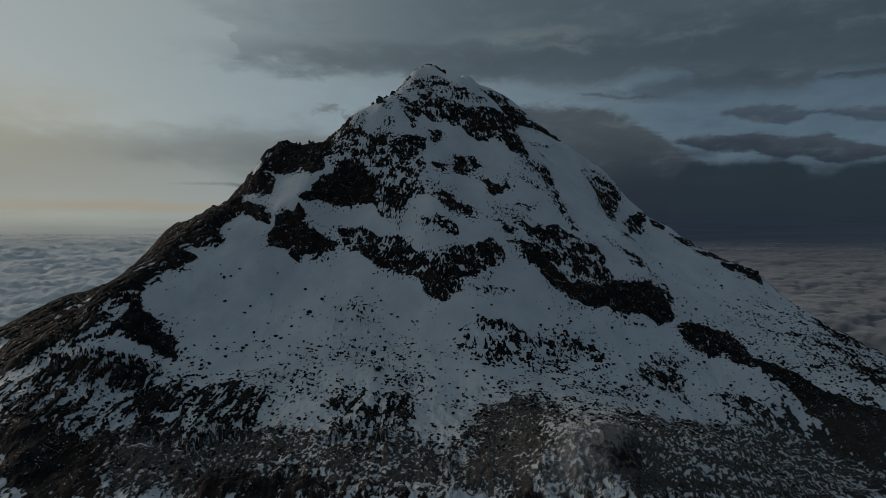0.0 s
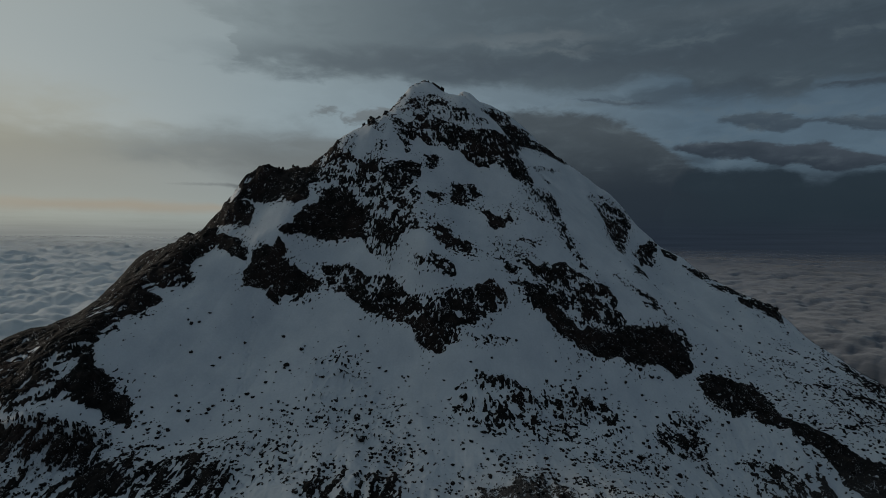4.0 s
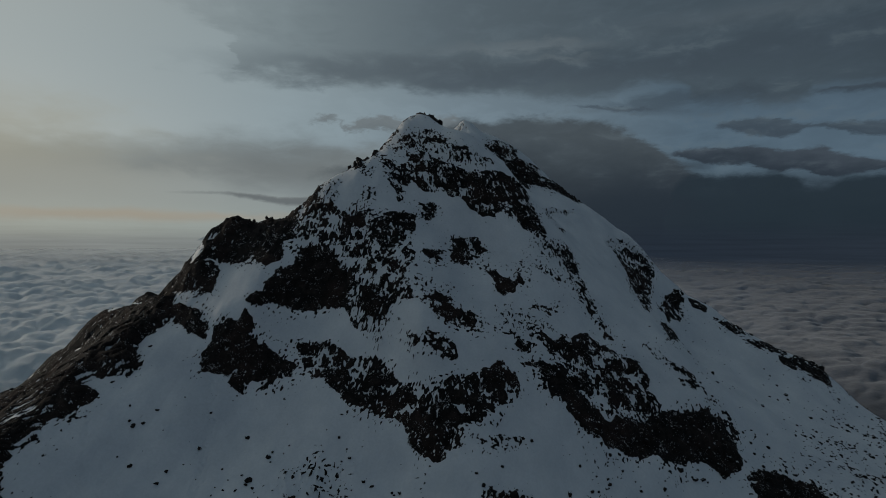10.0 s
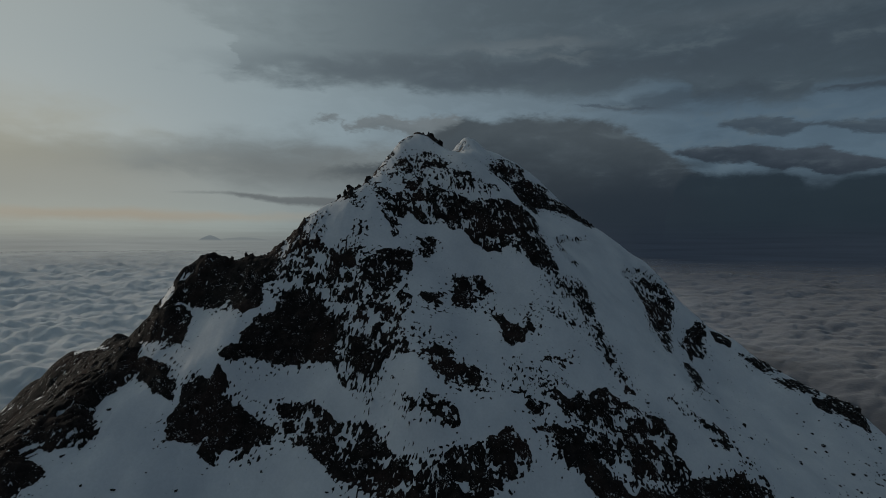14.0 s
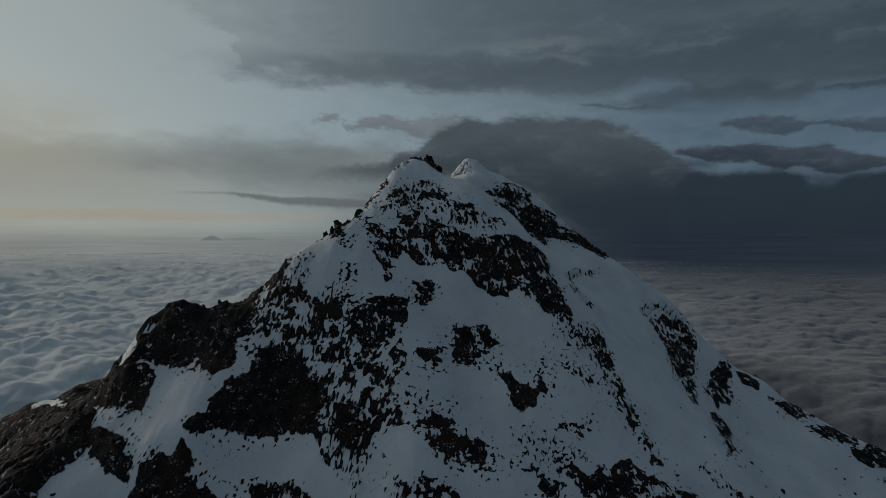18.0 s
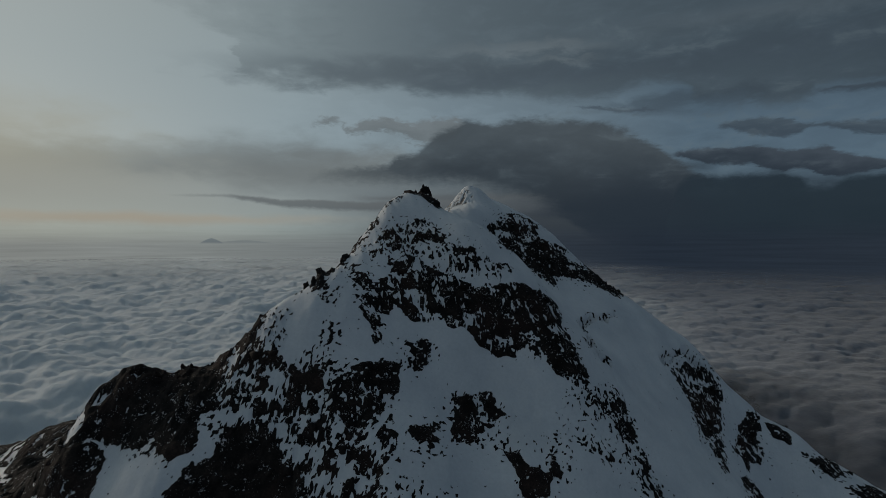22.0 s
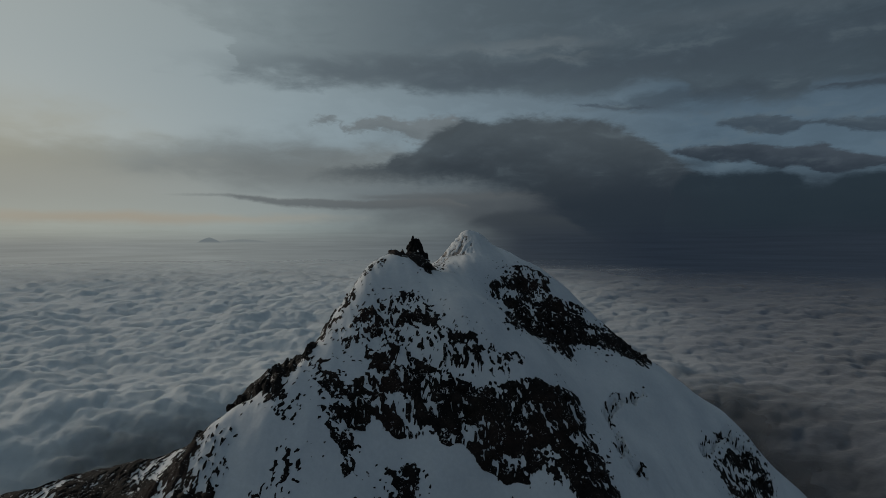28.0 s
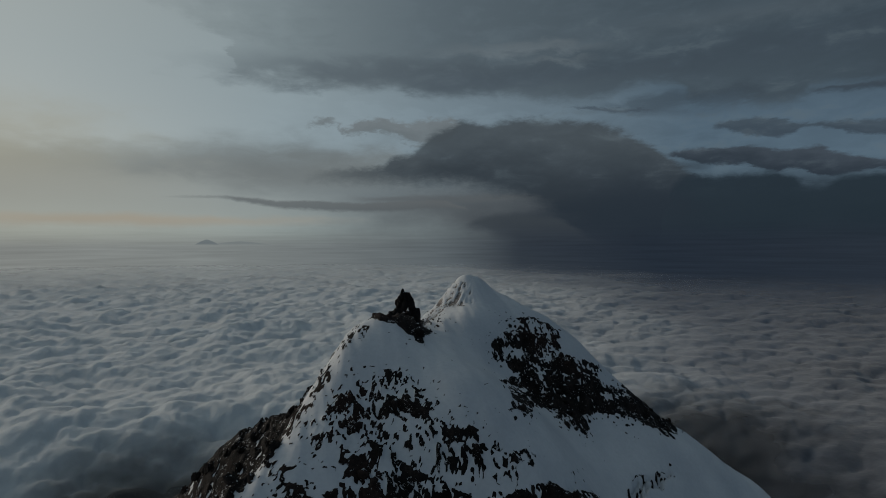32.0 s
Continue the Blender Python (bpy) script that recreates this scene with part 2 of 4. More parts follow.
    # haze along and under the horizon
    haze = ramp(t, calc(t, "DIVIDE", west, 180.0), [(0.0, HAZE[0]), (0.18, HAZE[1]), (0.305, HAZE[2]), (0.35, HAZE[3]), (0.42, HAZE[4]), (1.0, HAZE[5])])
    streak = grain(t, vec(t, calc(t, "MULTIPLY", az, 0.05), calc(t, "MULTIPLY", el, 1.6), 5.0), 2.4, 5.0, 0.6)
    haze = blend(t, 1.0, haze, ramp(t, streak, [(0.3, (0.86, 0.86, 0.86)), (0.7, (1.12, 1.12, 1.12))]), "MULTIPLY")
    out = blend(t, span(t, el, 2.6, -0.4, 0.0, 0.96), out, haze)
    # peaks on the far horizon
    for a, top, wide, strength in ((-22.2, 0.46, 1.0, 0.62), (-19.3, 0.3, 2.6, 0.3)):
        hill = calc(t, "SUBTRACT", top, calc(t, "MULTIPLY", calc(t, "POWER", calc(t, "ABSOLUTE", calc(t, "DIVIDE", calc(t, "SUBTRACT", az, a), wide)), 1.4), top))
        inside = calc(t, "MULTIPLY", span(t, calc(t, "SUBTRACT", hill, el), -0.02, 0.06), span(t, el, -0.12, 0.1))
        out = blend(t, calc(t, "MULTIPLY", inside, strength), out, (0.085, 0.11, 0.13))
    bg = t.nodes.new("ShaderNodeBackground")
    t.links.new(out, bg.inputs[0])
    bg.inputs[1].default_value = 1.0
    t.links.new(bg.outputs[0], t.nodes.new("ShaderNodeOutputWorld").inputs[0])


SUN_AZ, SUN_EL = -62.0, 17.0
SKY = [(0.375, 0.38, 0.315), (0.312, 0.338, 0.305), (0.228, 0.272, 0.268), (0.143, 0.182, 0.193), (0.054, 0.081, 0.097), (0.036, 0.053, 0.068)]
HAZE = [(0.215, 0.221, 0.21), (0.195, 0.214, 0.213), (0.098, 0.117, 0.13), (0.028, 0.037, 0.05), (0.017, 0.025, 0.038), (0.04, 0.05, 0.063)]
DECK = [(0.205, 0.235, 0.24), (0.142, 0.175, 0.188), (0.091, 0.12, 0.14), (0.06, 0.083, 0.102), (0.045, 0.064, 0.081)]
# colour, azimuth, elevation, half width, half height, softness, strength
HAZE_BANDS = [
    ((0.165, 0.178, 0.172), -19, 7.1, 21, 1.6, 0.9, 0.7),
    ((0.31, 0.295, 0.225), -41, 7.5, 10, 3.6, 0.9, 0.6),
    ((0.215, 0.215, 0.195), -34, 3.6, 34, 2.6, 0.8, 0.55),
    ((0.125, 0.142, 0.147), -14, 7.6, 9, 2.4, 0.8, 0.6),
    ((0.15, 0.165, 0.17), -2, 4.7, 4, 0.25, 0.9, 0.6),
    ((0.33, 0.27, 0.20), -29, 2.2, 13, 0.45, 0.9, 0.6),
]
MURK = [
    ((0.082, 0.094, 0.103), 6, 3.0, 15, 3.4, 0.8, 0.9),
    ((0.034, 0.043, 0.055), 17, 1.5, 13, 3.6, 0.7, 0.9),
    ((0.088, 0.1, 0.108), 5, 4.6, 6, 0.35, 0.9, 0.7),
]
DECK_STREAKS = [
    ((0.125, 0.152, 0.17), 8, 18.6, 7, 0.5, 0.9, 0.55),
    ((0.13, 0.16, 0.178), 11.5, 17.4, 3.4, 0.3, 0.9, 0.6),
    ((0.07, 0.09, 0.108), -6, 16.6, 12, 1.2, 0.8, 0.6),
    ((0.06, 0.08, 0.1), 10, 15.8, 12, 0.9, 0.8, 0.5),
    ((0.043, 0.06, 0.078), 27, 16.6, 20, 1.3, 0.9, 0.5),
    ((0.04, 0.056, 0.073), 24, 13.0, 7, 0.6, 0.9, 0.6),
    ((0.09, 0.115, 0.135), 30, 19.6, 12, 0.8, 0.9, 0.3),
]
build_sky()

# added lamp standing in for the western glow; the sun is already down
sun_data = bpy.data.lights.new("west_glow", "SUN")
sun_data.energy, sun_data.angle, sun_data.color = 0.8, radians(20), (1.0, 0.86, 0.7)
sun = new("west_glow", sun_data)
sun.matrix_world = look((0, 0, 0), (-math.sin(radians(SUN_AZ)) * 10, -math.cos(radians(SUN_AZ)) * 10, -math.tan(radians(SUN_EL)) * 10))


# ---- materials ----
def material(name):
    m = bpy.data.materials.new(name)
    m.use_nodes = True
    t = m.node_tree
    return m, t, t.nodes["Principled BSDF"]


def bump(t, shader, height, strength, distance, under=None):
    n = t.nodes.new("ShaderNodeBump")
    n.inputs["Strength"].default_value, n.inputs["Distance"].default_value = strength, distance
    t.links.new(height, n.inputs["Height"])
    if under is not None:
        t.links.new(under, n.inputs["Normal"])
    t.links.new(n.outputs[0], shader.inputs["Normal"])
    return n.outputs[0]


def rock_colour(t, place):
    big = grain(t, place, 0.035, 4.0, 0.6)
    mid = grain(t, place, 0.22, 6.0, 0.65)
    fine = grain(t, place, 1.6, 5.0, 0.7)
    base = ramp(t, mid, [(0.34, (0.004, 0.0036, 0.0036)), (0.5, (0.0145, 0.012, 0.0112)), (0.66, (0.038, 0.029, 0.025)), (0.8, (0.015, 0.012, 0.011))])
    red = blend(t, span(t, big, 0.48, 0.68, 0.0, 0.55), base, (0.055, 0.033, 0.027))
    return blend(t, 1.0, red, ramp(t, fine, [(0.3, (0.3, 0.3, 0.3)), (0.7, (1.35, 1.28, 1.22))]), "MULTIPLY"), mid, fine


def rock_material():
    m, t, s = material("volcanic_rock")
    place = t.nodes.new("ShaderNodeNewGeometry").outputs["Position"]
    colour, mid, fine = rock_colour(t, place)
    # snow caught on what faces up
    nz = t.nodes.new("ShaderNodeSeparateXYZ")
    t.links.new(t.nodes.new("ShaderNodeNewGeometry").outputs["Normal"], nz.inputs[0])
    dust = span(t, calc(t, "ADD", nz.outputs[2], calc(t, "MULTIPLY", calc(t, "SUBTRACT", grain(t, place, 0.9, 5.0, 0.7), 0.5), 0.9)), 0.92, 1.02)
    t.links.new(blend(t, dust, colour, (0.74, 0.77, 0.8)), s.inputs["Base Color"])
    s.inputs["Roughness"].default_value = 0.88
    s.inputs["Specular IOR Level"].default_value = 0.25
    first = bump(t, s, mid, 0.9, 0.8)
    bump(t, s, fine, 0.8, 0.15, first)
    return m


def mountain_material():
    """Snow, and rock where the ground's own rock cover comes through."""
    m, t, s = material("snow_and_rock")
    place = t.nodes.new("ShaderNodeNewGeometry").outputs["Position"]
    cover = t.nodes.new("ShaderNodeAttribute")
    cover.attribute_name = "rock"
    soil = t.nodes.new("ShaderNodeAttribute")
    soil.attribute_name = "soil"
    colour, mid, fine = rock_colour(t, place)
    # loose ground: dark rubble, and paler gravel where it is bare of stone
    rubble = ramp(t, fine, [(0.32, (0.03, 0.027, 0.025)), (0.68, (0.135, 0.118, 0.108))])
    gravel = ramp(t, fine, [(0.32, (0.12, 0.105, 0.096)), (0.68, (0.42, 0.375, 0.345))])
    ground_tone = blend(t, span(t, soil.outputs["Fac"], 0.45, 0.95), rubble, gravel)
    colour = blend(t, span(t, soil.outputs["Fac"], 0.05, 0.4), colour, ground_tone)
    edge = calc(t, "ADD", calc(t, "MULTIPLY", calc(t, "SUBTRACT", grain(t, place, 0.8, 6.0, 0.72), 0.5), 1.1), calc(t, "MULTIPLY", calc(t, "SUBTRACT", grain(t, place, 2.6, 3.0, 0.6), 0.5), 0.4))
    speckle = calc(t, "MULTIPLY", calc(t, "SUBTRACT", grain(t, place, 1.7, 4.0, 0.75), 0.5), calc(t, "MULTIPLY", span(t, soil.outputs["Fac"], 0.05, 0.4), 2.0))
    edge = calc(t, "ADD", edge, speckle)
    bare = span(t, calc(t, "ADD", cover.outputs["Fac"], edge), -0.07, 0.07)
    dust = span(t, calc(t, "ADD", calc(t, "MULTIPLY", grain(t, place, 1.5, 4.0, 0.75), 0.7), calc(t, "MULTIPLY", grain(t, place, 0.25, 3.0, 0.6), 0.45)), 0.67, 0.705)
    bare = calc(t, "MULTIPLY", bare, calc(t, "SUBTRACT", 1.0, calc(t, "MULTIPLY", dust, 0.85)))
    # wind-packed snow with old tracks of slides
    drift = grain(t, place, 0.05, 5.0, 0.55)
    crust = grain(t, place, 0.9, 6.0, 0.6)
    snow = ramp(t, drift, [(0.3, (0.635, 0.648, 0.672)), (0.7, (0.80, 0.797, 0.80))])
    snow = blend(t, 1.0, snow, ramp(t, crust, [(0.2, (0.92, 0.92, 0.92)), (0.8, (1.05, 1.05, 1.05))]), "MULTIPLY")
    t.links.new(blend(t, bare, snow, colour), s.inputs["Base Color"])
    t.links.new(span(t, bare, 0.0, 1.0, 0.62, 0.9, False), s.inputs["Roughness"])
    s.inputs["Specular IOR Level"].default_value = 0.25
    relief = calc(t, "ADD", calc(t, "MULTIPLY", bare, calc(t, "ADD", calc(t, "MULTIPLY", mid, 1.6), calc(t, "MULTIPLY", fine, 0.5))), calc(t, "MULTIPLY", crust, 0.16))
    bump(t, s, relief, 0.8, 0.8)
    return m


def cloud_material():
    m, t, s = material("cloud_tops")
    place = t.nodes.new("ShaderNodeNewGeometry").outputs["Position"]
    flat = t.nodes.new("ShaderNodeVectorMath")
    flat.operation = "LENGTH"
    t.links.new(place, flat.inputs[0])
    puff = grain(t, place, 0.012, 6.0, 0.6)
    sep = t.nodes.new("ShaderNodeSeparateXYZ")
    t.links.new(place, sep.inputs[0])
    # eastern shade put into the cloud colour: lighter tone west, darker tone east
    shaded_east = span(t, calc(t, "ADD", calc(t, "DIVIDE", sep.outputs[0], calc(t, "MAXIMUM", sep.outputs[1], 300.0)), calc(t, "MULTIPLY", calc(t, "SUBTRACT", grain(t, place, 0.0012, 3.0, 0.5), 0.5), 0.5)), -0.12, 0.5)
    unshaded = ramp(t, puff, [(0.3, (0.60, 0.625, 0.63)), (0.7, (0.72, 0.745, 0.75))])
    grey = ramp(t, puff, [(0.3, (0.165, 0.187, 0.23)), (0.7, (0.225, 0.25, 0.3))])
    # a second step of the same painted shade, deeper further east
    deep_shade = span(t, calc(t, "DIVIDE", sep.outputs[0], calc(t, "MAXIMUM", sep.outputs[1], 300.0)), 0.3, 0.75)
    grey = blend(t, deep_shade, grey, (0.095, 0.108, 0.137))
    t.links.new(blend(t, shaded_east, unshaded, grey), s.inputs["Base Color"])
    s.inputs["Roughness"].default_value = 1.0
    s.inputs["Specular IOR Level"].default_value = 0.0
    # sheen lifts the far tops in place of light scattered through them, less eastward
    t.links.new(span(t, shaded_east, 0.0, 1.0, 0.6, 0.38, False), s.inputs["Sheen Weight"])
    s.inputs["Sheen Roughness"].default_value = 0.6
    # light soaks through the vapour
    s.subsurface_method = "BURLEY"
    s.inputs["Subsurface Weight"].default_value = 0.85
    s.inputs["Subsurface Radius"].default_value = (1.0, 1.0, 1.0)
    s.inputs["Subsurface Scale"].default_value = 14.0
    bump(t, s, grain(t, place, 0.05, 5.0, 0.6), 0.45, 6.0)
    away = t.nodes.new("ShaderNodeVectorMath")
    away.operation = "DISTANCE"
    t.links.new(place, away.inputs[0])
    away.inputs[1].default_value = (10, 480, -350)
    # see-through by the mountain so dark ground stands in for shade; alpha fades as haze
    thin = span(t, calc(t, "ADD", away.outputs["Value"], calc(t, "MULTIPLY", grain(t, place, 0.004, 4.0, 0.6), 420.0)), 830.0, 1170.0, 0.06, 1.0)
    # two holes in the layer, down to the dark ground, placed to fit the camera's view
    for hx, hy, size in ((-400, 1060, 190), (500, 1240, 250)):
        off = t.nodes.new("ShaderNodeVectorMath")
        off.operation = "DISTANCE"
        t.links.new(vec(t, sep.outputs[0], sep.outputs[1]), off.inputs[0])
        off.inputs[1].default_value = (hx, hy, 0)
        gap = calc(t, "ADD", off.outputs["Value"], calc(t, "MULTIPLY", calc(t, "SUBTRACT", grain(t, place, 0.006, 4.0, 0.6), 0.5), size * 1.2))
        thin = calc(t, "MULTIPLY", thin, span(t, gap, size * 0.25, size * 1.25, 0.3, 1.0))
    t.links.new(calc(t, "MULTIPLY", thin, span(t, calc(t, "ADD", flat.outputs["Value"], calc(t, "MULTIPLY", shaded_east, 1500.0)), 2600.0, 6100.0, 1.0, 0.0)), s.inputs["Alpha"])
    return m


ROCK, MOUNTAIN, CLOUD = rock_material(), mountain_material(), cloud_material()


# ---- noise on arrays ----
TABLE = np.random.RandomState(7).permutation(256)
TABLE = np.r_[TABLE, TABLE]
TURNS = np.random.RandomState(8).rand(256) * 2 * np.pi
DIR_X, DIR_Y = np.cos(TURNS), np.sin(TURNS)


def perlin(x, y, seed=0):
    """Gradient noise, about -0.7 to 0.7."""
    x0, y0 = np.floor(x).astype(np.int64), np.floor(y).astype(np.int64)
    fx, fy = x - x0, y - y0
    u, v = fx * fx * fx * (fx * (fx * 6 - 15) + 10), fy * fy * fy * (fy * (fy * 6 - 15) + 10)

    def corner(i, j):
        h = TABLE[(TABLE[(x0 + i + seed * 17) & 255] + y0 + j) & 255]
        return DIR_X[h] * (fx - i) + DIR_Y[h] * (fy - j)
    a, b, c, d = corner(0, 0), corner(1, 0), corner(0, 1), corner(1, 1)
    return (a + (b - a) * u) * (1 - v) + (c + (d - c) * u) * v


def fractal(x, y, octaves, seed=0, gain=0.5):
    total, amp = 0.0, 1.0
    for k in range(octaves):
        total = total + amp * perlin(x * 2 ** k, y * 2 ** k, seed + k)
        amp *= gain
    return total


def ridged(x, y, octaves, seed=0, gain=0.5):
    total, amp = 0.0, 1.0
    for k in range(octaves):
        total = total + amp * (0.5 - 1.6 * np.abs(perlin(x * 2 ** k, y * 2 ** k, seed + k)))
        amp *= gain
    return total


def domes(x, y, cell, seed):
    """Rounded heaps, one in each jittered cell."""
    x, y = x / cell, y / cell
    cx, cy = np.floor(x).astype(np.int64), np.floor(y).astype(np.int64)
    best = np.zeros(x.shape)
    for i in (-1, 0, 1):
        for j in (-1, 0, 1):
            h = TABLE[(TABLE[(cx + i + seed * 13) & 255] + cy + j) & 255]
            k = TABLE[(h + 91) & 255]
            d2 = (x - cx - i - h / 255) ** 2 + (y - cy - j - k / 255) ** 2
            r = 0.55 + 0.55 * TABLE[(h + k) & 255] / 255
            best = np.maximum(best, r * np.sqrt(np.maximum(0, 1 - d2 / (r * r * 1.25))))
    return best


def step(x, lo, hi):
    s = np.clip((x - lo) / (hi - lo), 0, 1)
    return s * s * (3 - 2 * s)


# ---- landform ----
SPOTS = []


def landform(name, *spots):
    """Heights along one form of the ground, set to fit its outline from the camera."""
    SPOTS.extend(spots)


landform("summit_crest", (18, 500, 138), (9, 500, 127), (2, 503, 119), (12, 488, 123), (26, 498, 131), (3, 466, 119), (-3, 452, 124), (-12, 438, 127), (-19, 428, 122), (22, 474, 121), (6, 432, 116), (18, 424, 111), (31, 417, 100))
landform("east_crest", (34, 497, 126), (44, 494, 122), (56, 490, 114), (68, 487, 103), (88, 488, 85), (102, 488, 75), (122, 482, 60), (146, 473, 37), (168, 478, 17), (186, 480, 5), (212, 473, -13), (258, 456, -40), (335, 430, -108), (420, 400, -150))
landform("west_crest", (-29, 415, 107), (-43, 397, 91), (-61, 385, 79), (-71, 383, 65), (-82, 382, 57), (-96, 379, 55), (-105, 376, 61), (-118, 368, 45), (-129, 366, 26), (-165, 400, 15), (-190, 418, 8), (-212, 427, -9), (-231, 427, -36), (-246, 420, -45), (-273, 400, -54), (-297, 380, -70), (-420, 350, -140))
landform("north_spur", (-20, 490, 110), (-50, 502, 81), (-72, 520, 66), (-92, 524, 54), (-120, 528, 23), (-168, 546, 4), (-207, 556, -6), (-260, 566, -22), (-330, 575, -52))
landform("upper_face", (-11, 412, 105), (-18, 404, 99), (13, 408, 105), (26, 407, 97), (42, 412, 88), (65, 436, 69), (58, 455, 84), (31, 466, 102), (64, 465, 83), (55, 389, 50), (-14, 380, 66), (-35, 373, 70), (22, 376, 39), (2, 359, 37))
landform("middle_face", (35, 359, 27), (43, 368, 31), (76, 383, 26), (-7, 327, 11), (12, 340, 11), (19, 337, 9), (-55, 348, 17), (-84, 341, 20), (-106, 364, 31), (69, 344, -8), (126, 369, -12), (142, 421, -10), (147, 446, 1), (160, 466, 8), (110, 430, 30))
landform("band_foot", (-145, 325, -4), (-119, 307, -23), (-81, 328, -17), (-75, 330, -15), (-31, 323, -15), (-15, 316, -24), (1, 302, -39), (32, 323, -17), (65, 326, -29), (97, 329, -43), (141, 345, -46))
landform("snow_apron", (-175, 335, -19), (-185, 300, -34), (-268, 344, -67), (-250, 358, -59), (-232, 376, -48), (-208, 388, -35), (-180, 392, -2), (242, 424, -46), (264, 406, -61), (288, 394, -79), (-65, 304, -36), (-152, 272, -36), (-127, 263, -57), (-94, 275, -60), (-58, 272, -58), (0, 276, -58), (56, 286, -66), (124, 305, -78), (153, 321, -68), (175, 486, 9))
landform("moraine", (-176, 243, -66), (-139, 228, -74), (-35, 227, -73), (9, 222, -77), (-17, 203, -78), (34, 250, -72), (41, 190, -73), (68, 201, -71), (108, 207, -82), (170, 285, -97), (195, 277, -108), (214, 281, -97), (20, 150, -95), (-100, 160, -98), (130, 150, -110), (-220, 200, -95), (260, 220, -140))
landform("lee_side", (-32, 434, 104), (-42, 460, 88), (-24, 444, 117), (18, 560, 76), (90, 560, 10), (-60, 540, 30), (160, 560, -70), (260, 540, -130), (-50, 416, 70), (-75, 405, 46), (-100, 402, 32), (-126, 398, 16), (-180, 450, -25), (-215, 462, -50), (15, 520, 124), (-100, 585, 25), (-60, 570, 55), (-70, 460, 42), (-110, 470, 15), (200, 512, -28), (235, 508, -50), (300, 480, -125), (300, 445, -90), (-150, 470, -20), (-260, 480, -90), (-320, 460, -150), (0, 660, -40), (150, 680, -170), (-150, 640, -90), (-230, 620, -90))
landform("lee_side", (350, 500, -205), (0, 20, -165), (-300, 60, -170), (300, 60, -200), (-420, 200, -190), (430, 250, -220))


def spline(points, stiff=4.0):
    """A thin plate through the fitted heights of all landforms."""
    p = np.array(points, float)
    n = len(p)
    d = np.hypot(p[:, None, 0] - p[None, :, 0], p[:, None, 1] - p[None, :, 1]) / 100
    k = np.where(d > 0, d * d * np.log(np.maximum(d, 1e-9)), 0) + np.eye(n) * stiff * 1e-3
    q = np.c_[np.ones(n), p[:, :2] / 100]
    a = np.block([[k, q], [q.T, np.zeros((3, 3))]])
    w = np.linalg.solve(a, np.r_[p[:, 2], 0, 0, 0])

    def height(x, y):
        z = w[n] + w[n + 1] * x / 100 + w[n + 2] * y / 100
        for i in range(n):
            d2 = ((x - p[i, 0]) ** 2 + (y - p[i, 1]) ** 2) * 1e-4
            z = z + w[i] * 0.5 * d2 * np.log(np.maximum(d2, 1e-12))
        return z
    return height


# Rock outcrops, outlined to fit the camera's view, on an oblique elevation of the face: kind, how solid, outline in x
# and z + 0.3 y
OUTCROPS = []


def outcrop(kind, solid, *outline):
    OUTCROPS.append((kind, solid, outline))


outcrop("buttress", 0.88, (-124, 132), (-126, 142), (-120, 151), (-113, 162), (-105, 173), (-100, 171), (-91, 175), (-78, 179), (-71, 169), (-70, 160), (-75, 157), (-75, 143), (-79, 141), (-86, 146), (-94, 143), (-103, 144), (-114, 148), (-120, 148))
outcrop("buttress", 0.88, (-125, 136), (-124, 146), (-116, 148), (-107, 143), (-105, 139), (-106, 130), (-110, 127), (-116, 129))
outcrop("cliff", 0.97, (-86, 123), (-80, 132), (-68, 142), (-69, 151), (-54, 150), (-45, 139), (-39, 125), (-44, 120), (-54, 121), (-70, 122))
outcrop("crag", 0.50, (-74, 176), (-57, 181), (-46, 172), (-35, 169), (-25, 174), (-15, 174), (-11, 168), (-15, 158), (-11, 152), (-13, 134), (-13, 124), (-19, 124), (-18, 114), (-26, 111), (-40, 113), (-45, 135), (-64, 151))
outcrop("crag", 0.76, (-48, 170), (-37, 172), (-29, 166), (-23, 172), (-12, 174), (-11, 164), (-13, 159), (-20, 163), (-21, 152), (-31, 154), (-39, 163))
outcrop("cliff", 1.00, (-126, 121), (-123, 123), (-110, 119), (-103, 110), (-103, 106), (-110, 107), (-120, 112))
outcrop("rock_ridge", 0.68, (-226, 95), (-212, 107), (-209, 125), (-191, 131), (-134, 129), (-125, 127), (-123, 114), (-130, 102), (-125, 91), (-129, 87), (-142, 88), (-148, 85), (-160, 79))
outcrop("rock_ridge", 0.70, (-155, 77), (-147, 83), (-138, 84), (-136, 79), (-141, 71), (-146, 66))
outcrop("rock_band", 0.90, (-102, 100), (-99, 109), (-91, 114), (-87, 119), (-81, 107), (-76, 102), (-67, 96), (-62, 92), (-65, 87), (-71, 81), (-76, 81), (-74, 85), (-82, 85), (-82, 82), (-86, 84), (-89, 89), (-93, 88), (-101, 89))
outcrop("rock_band", 0.70, (-63, 103), (-54, 106), (-44, 104), (-39, 98), (-27, 97), (-20, 90), (-11, 84), (-2, 83), (6, 85), (17, 91), (28, 94), (35, 87), (37, 82), (27, 80), (21, 79), (12, 76), (25, 74), (22, 71), (16, 69), (6, 69), (2, 65), (-10, 64), (-15, 69), (-26, 72), (-32, 75), (-39, 80), (-52, 87), (-58, 91))
outcrop("rock_band", 0.68, (-27, 77), (-14, 77), (5, 81), (31, 84), (36, 78), (21, 74), (14, 64), (11, 58), (-1, 50), (-10, 58), (-15, 69))
outcrop("rock_band", 0.95, (40, 95), (56, 93), (67, 76), (74, 69), (93, 69), (109, 74), (129, 74), (140, 59), (139, 51), (125, 46), (115, 51), (100, 50), (86, 53), (70, 61), (59, 72))
